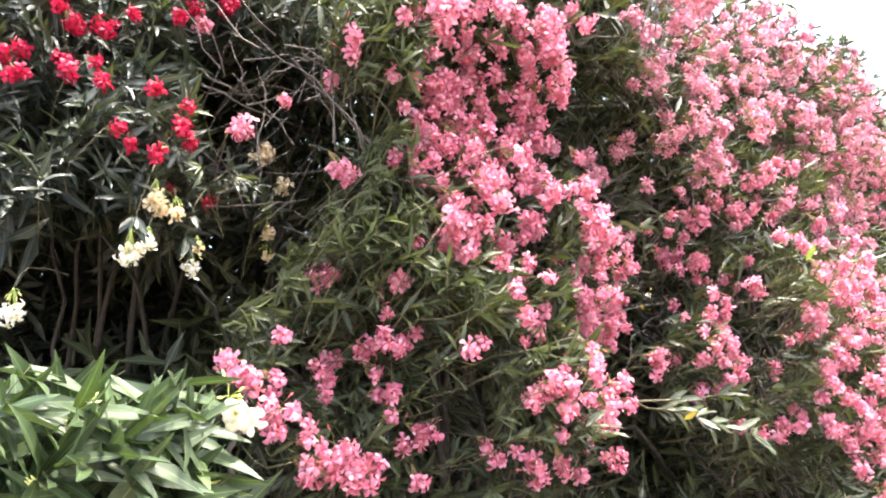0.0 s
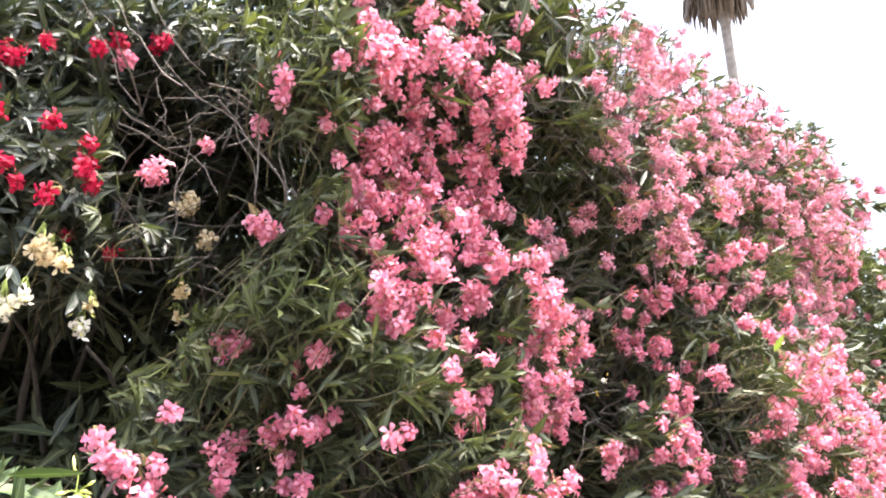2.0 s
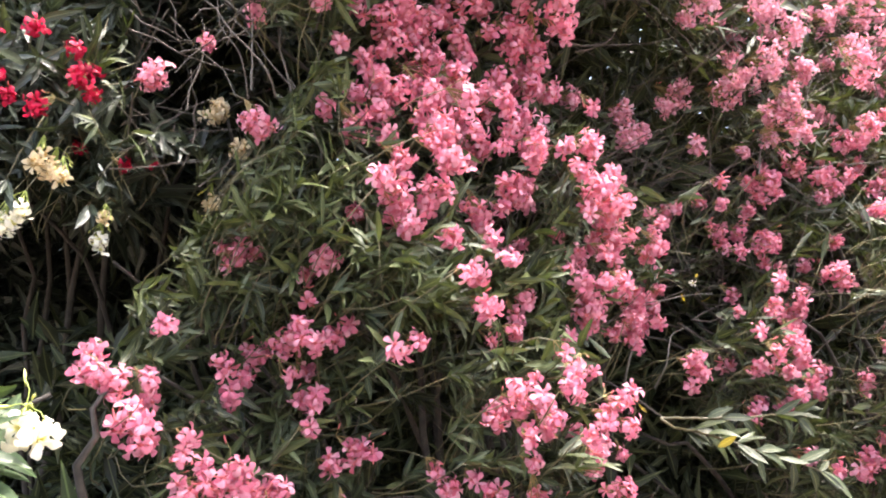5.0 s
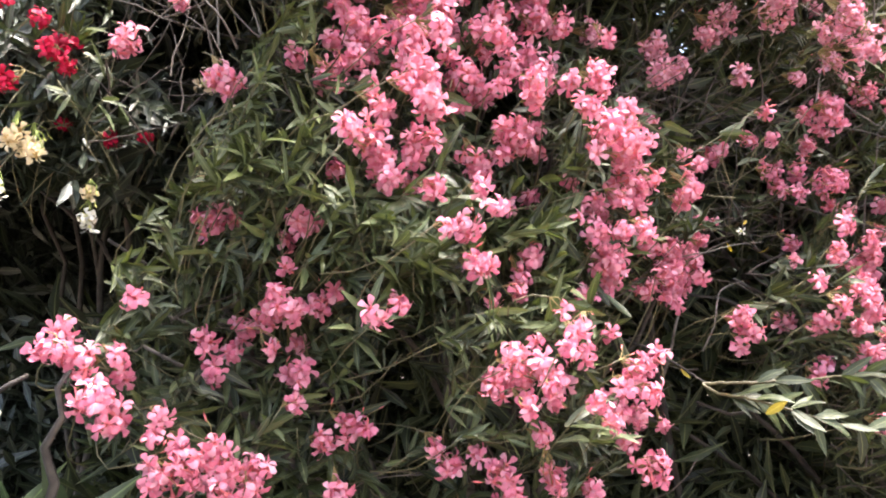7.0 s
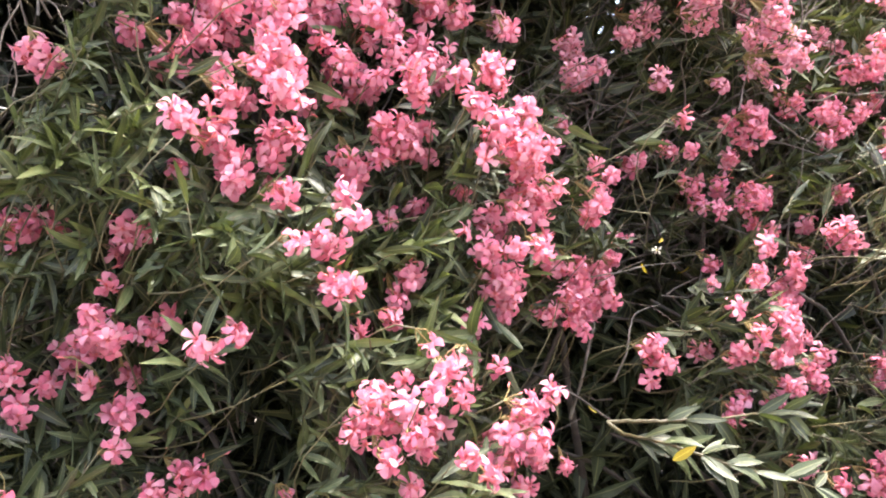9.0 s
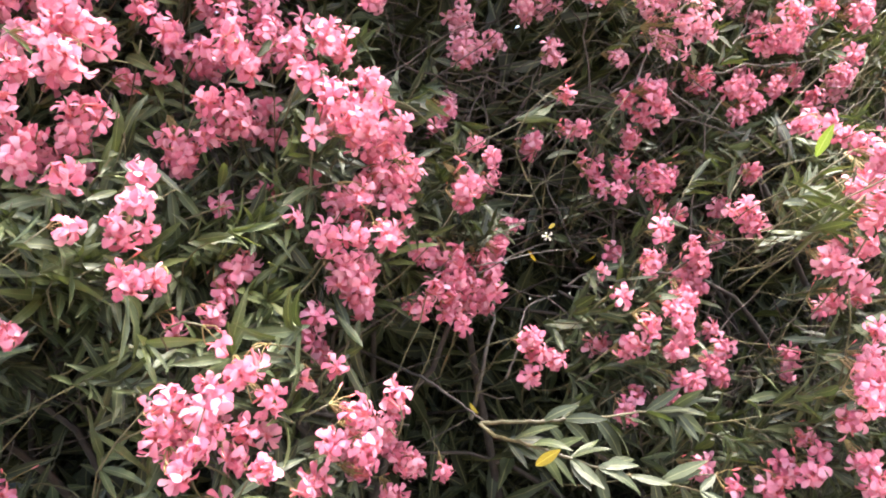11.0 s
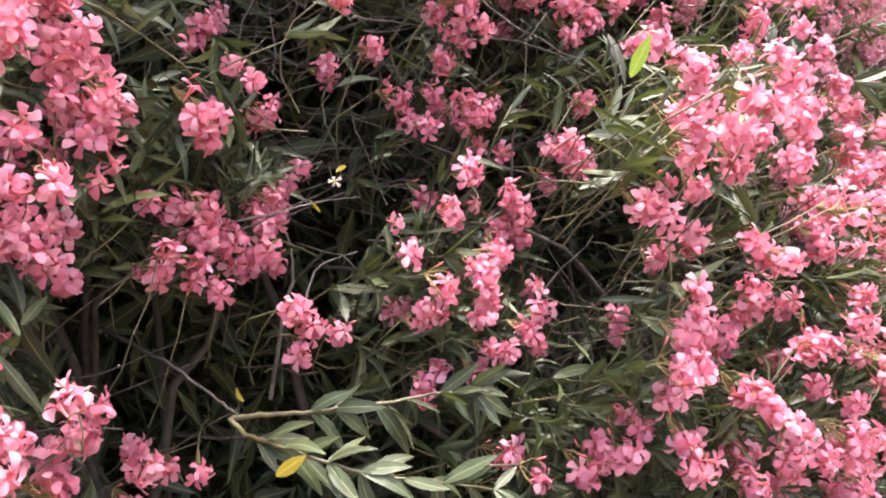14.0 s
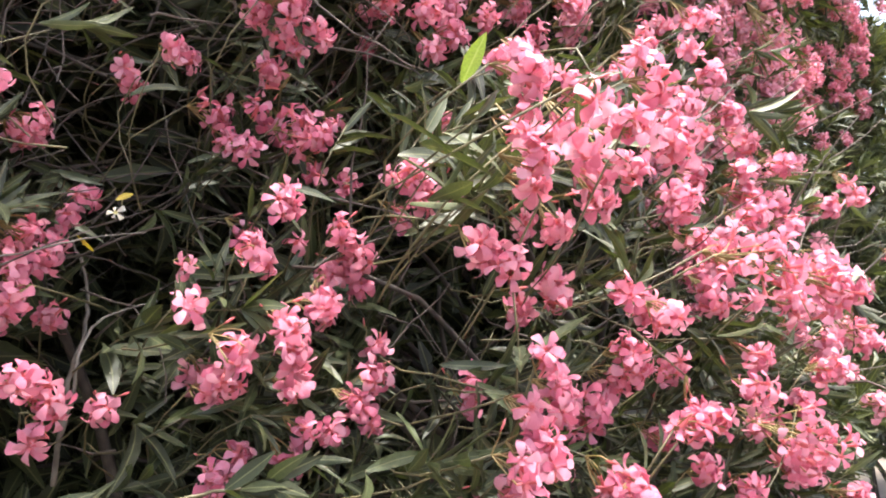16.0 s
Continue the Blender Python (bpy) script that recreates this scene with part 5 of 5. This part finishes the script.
# ---- the bulging pink bush farther along ----
heads = PINK_BULGE_HEADS
bush = Bush("pink_oleander", "pink-flowering oleander bush bulging out of the hedge", (1.7, 4.3), (0.40, -0.92),
            heads + [(0.9, 3.15, 1.5), (1.0, 3.1, 1.3), (1.7, 2.9, 1.1), (1.3, 3.1, 1.1), (2.1, 3.35, 1.1), (1.8, 3.4, 2.2), (1.85, 3.38, 2.42), (2.05, 3.60, 2.46), (1.4, 3.15, 0.7), (1.8, 3.05, 0.7), (2.2, 3.45, 0.7)],
            LEAF, PINK, STALK, BUD, 0.118, 0.050, True, buds=(0, 3, 1.0), tone=0.45)
bush.limbs(22, 0.25, (0.45, 0.8))
# inner end of the bough, its shade given by the dark bark
bush.branch([(0.45, 3.0, 1.62), (0.66, 2.88, 1.54), (0.77, 2.86, 1.45), (0.79, 2.853, 1.439)], 0.0042, 0, SHADED_BARK)
bush.branch([(0.775, 2.853, 1.440), (0.889, 2.858, 1.438), (0.99, 2.88, 1.436), (1.126, 2.95, 1.435), (1.19, 2.96, 1.44)], 0.0050, 9)
bush.branch([(0.775, 2.84, 1.44), (0.81, 2.82, 1.41), (0.906, 2.746, 1.403), (1.02, 2.74, 1.35), (1.13, 2.80, 1.32), (1.22, 2.86, 1.28)], 0.0046, 12)
bush.branch([(0.80, 3.14, 1.52), (0.845, 3.11, 1.60), (0.85, 3.10, 1.64), (0.865, 3.14, 1.71), (0.95, 3.2, 1.73)], 0.0036, 0)
bush.branch([(0.845, 3.10, 1.62), (0.93, 3.06, 1.66), (1.05, 3.03, 1.70), (1.16, 3.0, 1.69)], 0.0022, 3)
bush.branch([(0.72, 2.98, 1.80), (0.83, 3.0, 1.81), (0.92, 3.03, 1.83), (1.0, 3.05, 1.83)], 0.0022, 0)
bush.branch([(0.66, 3.35, 1.40), (0.73, 3.28, 1.59), (0.77, 3.32, 1.72), (0.71, 3.41, 1.84), (0.60, 3.5, 2.0)], 0.006, 0)
bush.bear(heads)
bush.fans([(0.67, 2.98, 2.28), (0.80, 2.97, 1.97), (1.52, 2.95, 2.00), (1.71, 2.92, 1.49), (0.95, 3.10, 1.63), (0.91, 3.12, 2.26), (1.52, 2.84, 1.91), (1.85, 3.05, 1.75),
           (1.80, 2.95, 1.95), (1.95, 3.15, 1.85), (1.45, 3.05, 1.95), (1.66, 2.88, 1.60)], (0.6, -0.45, 0.35))
bush.leaf_alone([(0.905, 2.69, 1.372)], YELLOW, 0.06, (0.8, -0.1, 0.45), wide=2.0)
bush.leaf_alone([(1.52, 2.83, 1.945)], LIME, 0.075, (0.5, -0.25, 0.8), "young lime-green leaf", 1.7)
bush.leaf_alone([(0.95, 3.06, 1.89), (0.91, 3.06, 1.81), (0.75, 2.97, 1.45), (1.06, 3.38, 1.85)], YELLOW, 0.038)
bush.blossom((0.944, 3.07, 1.872), (0.3, -0.9, -0.05), WHITE, 0.6)
bush.blossom((0.87, 3.09, 1.914), (-0.1, -0.95, 0.15))
bush.scatter_heads(9, (2.9, 3.6), (2.2, 2.55), 0.2, (0.06, 0.10), 0.11, 0.03)
bush.scatter_heads(24, (2.7, 3.6), (0.85, 1.25), 0.22, (0.06, 0.09), 0.09, 0.03)
bush.scatter_heads(26, (2.75, 3.6), (1.15, 2.1), 0.14, (0.06, 0.09), 0.075, 0.03)
bush.rosettes(18, (2.4, 3.5), (1.2, 2.3), 0.2)
bush.rosettes(9, (1.8, 2.4), (1.2, 2.3), 0.2)
bush.fill(100, (2.45, 3.6), (0.9, 2.5), 0.26, (0.0, 0.08), loose=5, clumps=-0.02)
bush.fill(26, (1.8, 2.45), (0.9, 2.4), 0.26, (0.0, 0.08))
# lighter tone up here paints in the sunlight on the bulge's top
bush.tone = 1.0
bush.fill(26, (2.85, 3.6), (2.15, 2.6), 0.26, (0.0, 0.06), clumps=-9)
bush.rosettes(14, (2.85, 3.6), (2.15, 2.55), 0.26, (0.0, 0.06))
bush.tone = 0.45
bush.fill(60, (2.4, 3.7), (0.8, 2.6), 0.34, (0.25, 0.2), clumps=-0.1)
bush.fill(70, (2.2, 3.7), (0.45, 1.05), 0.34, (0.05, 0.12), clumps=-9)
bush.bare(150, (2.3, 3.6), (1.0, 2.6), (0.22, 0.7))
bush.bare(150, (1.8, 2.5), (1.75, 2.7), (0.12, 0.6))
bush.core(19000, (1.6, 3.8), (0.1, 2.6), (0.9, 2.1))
# canopy of leaves added above to shade the bush's interior
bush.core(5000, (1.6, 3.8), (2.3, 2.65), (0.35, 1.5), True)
bush.finish("dense green lance-shaped leaves")

# ---- the tall pink bush behind ----
heads = PINK_TALL_HEADS
bush = Bush("pink_oleander", "tall pink-flowering oleander bush against the white sky", (2.1, 4.9), (0.62, -0.78),
            heads + [(0.95, 3.0, 3.3), (1.1, 3.15, 3.55), (1.4, 3.4, 3.66), (1.75, 3.65, 3.62), (2.05, 3.9, 3.52), (2.35, 4.1, 3.47), (2.7, 4.4, 3.47), (3.0, 4.6, 3.47), (3.3, 4.85, 3.47), (1.3, 3.3, 3.2), (1.9, 3.8, 3.2),  (1.5, 3.5, 2.2), (2.0, 3.8, 2.2), (2.5, 4.2, 2.2),
                     (2.9, 4.5, 2.0), (1.4, 3.4, 2.8), (1.9, 3.8, 2.7), (2.3, 4.1, 2.8), (2.3, 4.1, 1.8), (2.4, 4.0, 1.1), (2.8, 4.4, 1.2), (2.5, 4.1, 0.6)],
            LEAF, PALE_PINK, STALK, BUD, 0.115, 0.045, False, buds=(0, 3, 1.0), tone=0.9)
bush.limbs(26, 0.5, (0.28, 0.6))
bush.bear(heads)
bush.scatter_heads(46, (2.5, 3.2), (2.6, 3.8), 0.28, (0.05, 0.08), 0.10, 0.10)
bush.scatter_heads(104, (3.2, 4.1), (2.75, 3.8), 0.28, (0.05, 0.085), 0.085, 0.10)
bush.scatter_heads(24, (2.7, 4.1), (2.3, 2.8), 0.28, (0.05, 0.08), 0.15, 0.12)
bush.scatter_heads(90, (4.1, 5.5), (2.9, 3.7), 0.28, (0.06, 0.10), 0.09)
bush.scatter_heads(110, (4.1, 4.95), (1.5, 2.9), 0.28, (0.06, 0.10), 0.105)
bush.rosettes(110, (3.2, 5.0), (1.5, 3.6), 0.3)
bush.rosettes(18, (2.3, 3.2), (2.5, 3.6), 0.3)
bush.fill(140, (2.2, 3.6), (2.5, 3.85), 0.30, (0.0, 0.10), (5, 9))
bush.fill(210, (3.6, 5.0), (1.0, 3.85), 0.30, (0.0, 0.10), (5, 9))
bush.fill(60, (5.0, 5.5), (2.95, 3.85), 0.30, (0.0, 0.10), (5, 9))
bush.fill(60, (2.2, 3.5), (2.6, 3.6), 0.34, (0.22, 0.2), (5, 9))
bush.fill(170, (3.5, 4.95), (1.0, 3.6), 0.34, (0.22, 0.2), (5, 9), clumps=-9)
bush.fill(90, (3.6, 5.2), (0.4, 1.5), 0.4, (0.02, 0.15), (5, 9), clumps=-9)
bush.cover = True
bush.fill(85, (2.9, 5.4), (1.9, 3.8), 0.30, (-0.03, 0.05), (2, 5), clumps=-9)
bush.fill(30, (4.7, 5.6), (2.9, 3.8), 0.35, (-0.03, 0.05), (3, 6), clumps=-9)
bush.cover = False
bush.bare(620, (2.0, 5.2), (1.4, 3.6), (0.02, 0.5))
bush.bare(220, (2.3, 3.2), (2.2, 3.5), (-0.02, 0.35))
bush.core(12000, (2.0, 5.0), (0.1, 3.3), (0.6, 1.5), True)
# added top cover that blocks sun from the leaves below
bush.core(5000, (2.0, 5.1), (3.0, 3.6), (0.15, 1.4))
bush.core(5000, (4.8, 5.8), (0.1, 2.7), (0.5, 1.5), True)
bush.finish("dense green leaves among pink heads")

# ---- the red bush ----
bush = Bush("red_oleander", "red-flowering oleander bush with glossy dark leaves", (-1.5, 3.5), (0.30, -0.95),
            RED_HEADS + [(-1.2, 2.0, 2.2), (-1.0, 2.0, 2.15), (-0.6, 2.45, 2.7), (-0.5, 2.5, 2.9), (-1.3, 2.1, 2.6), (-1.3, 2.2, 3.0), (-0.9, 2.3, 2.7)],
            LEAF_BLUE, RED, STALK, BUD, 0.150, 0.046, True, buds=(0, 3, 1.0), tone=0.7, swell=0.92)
bush.limbs(7, 0.2, (0.2, 0.5))
bush.bear(RED_HEADS)
bush.rosettes(30, (-0.8, 0.5), (2.2, 3.1), 0.2)
bush.fill(190, (-0.8, 0.5), (2.1, 3.3), 0.24, (0.0, 0.08), loose=8, clumps=-0.06)
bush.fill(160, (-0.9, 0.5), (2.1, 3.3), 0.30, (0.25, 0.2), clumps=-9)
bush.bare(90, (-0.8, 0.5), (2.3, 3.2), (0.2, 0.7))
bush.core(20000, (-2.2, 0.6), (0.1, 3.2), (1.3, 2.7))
# two added leaf roofs that darken the space underneath
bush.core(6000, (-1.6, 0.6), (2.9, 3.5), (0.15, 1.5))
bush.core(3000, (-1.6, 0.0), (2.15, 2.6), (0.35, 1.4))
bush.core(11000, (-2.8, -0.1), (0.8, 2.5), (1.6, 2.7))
bush.finish("dense glossy dark leaves")

# ---- the white bush in front ----
front = [(-0.55, 1.55, 1.55), (-0.6, 1.40, 1.56), (-0.68, 1.75, 1.55), (-0.52, 1.76, 1.57), (-0.75, 1.48, 1.46), (-0.85, 1.6, 1.56), (-0.6, 1.6, 1.4),
         (-0.9, 1.5, 1.3), (-0.5, 1.7, 1.35), (-0.7, 1.4, 1.3), (-1.0, 1.7, 1.5), (-0.6, 1.6, 1.1)]
front_heads = [(-0.44, 1.69, 1.525, 0.088), (-0.68, 1.45, 1.55, 0.03), (-0.75, 1.44, 1.42, 0.03), (-0.50, 1.64, 1.36, 0.03)]
bush = Bush("white_oleander", "white-flowering oleander bush with long fresh green leaves", (-0.85, 2.0), (0.35, -0.93),
            front + front_heads, LEAF_FRESH, WHITE, STALK_GREEN, BUD_GREEN, 0.235, 0.069, True, True, (11, 17, 1.9), swell=1.1)
bush.know(front_heads[:1], (0.2, 0.3, 1.6), 0.02)
bush.know(front_heads[:1], (0.02, 0.03, 1.59), 0.02)
bush.limbs(10, 0.12, (0.22, 0.4))
for h in front_heads:
    bush.head(*h, share=1.5)
bush.fans([(-0.62, 1.49, 1.64), (-0.50, 1.60, 1.62), (-0.47, 1.62, 1.58), (-0.53, 1.58, 1.56), (-0.55, 1.54, 1.65), (-0.75, 1.39, 1.66), (-0.58, 1.46, 1.54), (-0.66, 1.41, 1.57), (-0.78, 1.36, 1.58), (-0.70, 1.37, 1.47),
           (-0.58, 1.45, 1.45), (-0.84, 1.44, 1.66), (-0.60, 1.40, 1.50)], (0.85, -0.1, 0.25), 4, 0.5)
bush.fill(100, (-0.6, 0.08), (1.0, 1.52), 0.22, (0.0, 0.06), (3, 6), loose=14, clumps=-9, way=(0.7, -0.2, 0.35))
bush.fill(50, (-0.7, 0.08), (0.9, 1.45), 0.3, (0.15, 0.12), (5, 8), clumps=-9)
bush.core(1800, (-0.7, 0.25), (0.4, 1.25), (0.25, 0.6))
bush.finish("long fresh green leaves")

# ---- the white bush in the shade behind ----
# shade put into the leaf colour: LEAF_BLUE in place of LEAF_FRESH
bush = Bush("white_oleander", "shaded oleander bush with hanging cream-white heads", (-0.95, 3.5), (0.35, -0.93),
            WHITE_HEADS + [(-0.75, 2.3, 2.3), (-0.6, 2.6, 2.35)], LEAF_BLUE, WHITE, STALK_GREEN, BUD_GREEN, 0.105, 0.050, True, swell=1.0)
bush.limbs(4, 0.15, (0.1, 0.3))
for h in WHITE_HEADS:
    bush.head(*h, way=(0.12, -0.35, -0.8) if h[1] < 2.6 else None, petal=CREAM if h[2] > 2.02 else None)
bush.branch([(-0.78, 2.5, 2.6), (-0.80, 2.2, 2.40), (-0.81, 2.08, 2.22), (-0.83, 2.04, 2.10)], 0.0025, 3, TWIG)
bush.branch([(-0.72, 2.6, 2.4), (-0.74, 2.3, 2.22), (-0.76, 2.26, 2.08)], 0.0025, 3, TWIG)
bush.fill(24, (-0.1, 0.6), (2.0, 2.5), 0.2, (0.0, 0.1))
bush.bare(14, (0.1, 0.6), (2.0, 2.5), (0.1, 0.4))
bush.finish("leaves coloured dark for their shade")

# ---- the leafy bush at the far end ----
bush = Bush("pink_oleander", "pale green oleander bush with a few pink heads", (4.4, 7.4), (0.5, -0.87),
            [(2.95, 4.75, 3.45), (3.3, 5.0, 3.5), (3.7, 5.25, 3.5), (4.1, 5.6, 3.5), (3.15, 5.05, 3.2), (3.6, 5.3, 3.2), (3.3, 5.2, 2.7), (3.6, 5.5, 3.0), (3.2, 5.5, 2.9), (3.5, 5.8, 2.4), (3.8, 6.0, 1.8), (3.4, 5.7, 1.5), (4.1, 6.2, 2.6), (3.9, 6.1, 1.1), (4.4, 6.3, 1.6), (3.3, 5.6, 1.0), (3.0, 5.4, 2.2),
             (4.6, 6.5, 2.5), (4.8, 6.6, 1.4), (4.0, 6.2, 3.2), (4.6, 6.5, 3.2), (3.4, 5.8, 3.4), (5.2, 6.9, 2.4), (5.2, 6.9, 3.2)],
            LEAF, PINK, STALK, BUD, 0.150, 0.048, False)
bush.limbs(16, 0.5, (0.12, 0.5))
bush.scatter_heads(80, (4.9, 6.8), (2.6, 3.7), 0.35, (0.08, 0.12), 0.115)
bush.scatter_heads(50, (5.2, 8.2), (1.2, 3.4), 0.5, (0.07, 0.12), 0.2)
bush.fill(720, (4.9, 8.2), (0.8, 3.65), 0.5, (0.0, 0.12), (7, 10))
bush.core(12000, (4.8, 8.4), (0.4, 3.6), (0.3, 1.2))
bush.core(2500, (4.8, 7.2), (3.0, 3.65), (0.15, 1.0))
bush.finish("pale green leaves")

# ---- the palm behind the hedge ----
PALM = (8.55, 16.1)
palm = tagged(new("palm_tree"), "tall fan palm with a skirt of dead grey fronds", "palm")
palm.location = (*PALM, 0)
trunk = Soup()
z = np.linspace(-0.1, 14.5, 40)
trunk.tube(np.stack((0.10 * np.sin(z * 0.2), 0 * z, z), 1), 0.13 + 0.10 * np.exp(-z / 1.5) + 0.008 * np.sin(z * 9), 12)
joined("trunk", trunk.mesh("trunk", [PALM_BARK]), palm, palm.location)


def strips(count, top, bottom, spread, material_, name, label):
    one = Soup()
    for i in range(count):
        w = rng.uniform(0, 6.28)
        z0, z1 = rng.uniform(*top), rng.uniform(*bottom)
        r0, r1 = 0.15, rng.uniform(*spread)
        side = np.array((math.cos(w), math.sin(w), 0))
        a = side * r0 + np.array((0, 0, z0))
        b = side * r1 * 1.1 + np.array((0, 0, (z0 + z1) / 2 + 0.25))
        c = side * r1 + np.array((0, 0, z1))
        p = bezier(a, b, c, 6)
        one.tube(p, (0.02, 0.03, 0.05, 0.06, 0.04, 0.008), 3)
    joined(name, one.mesh(name, [material_]), palm, palm.location, label)


strips(420, (13.3, 14.5), (11.95, 13.5), (0.25, 0.98), THATCH, "skirt", "hanging skirt of dead fronds")
strips(260, (14.3, 14.7), (13.9, 16.5), (1.0, 2.2), PALM_GREEN, "crown", "green fan fronds")
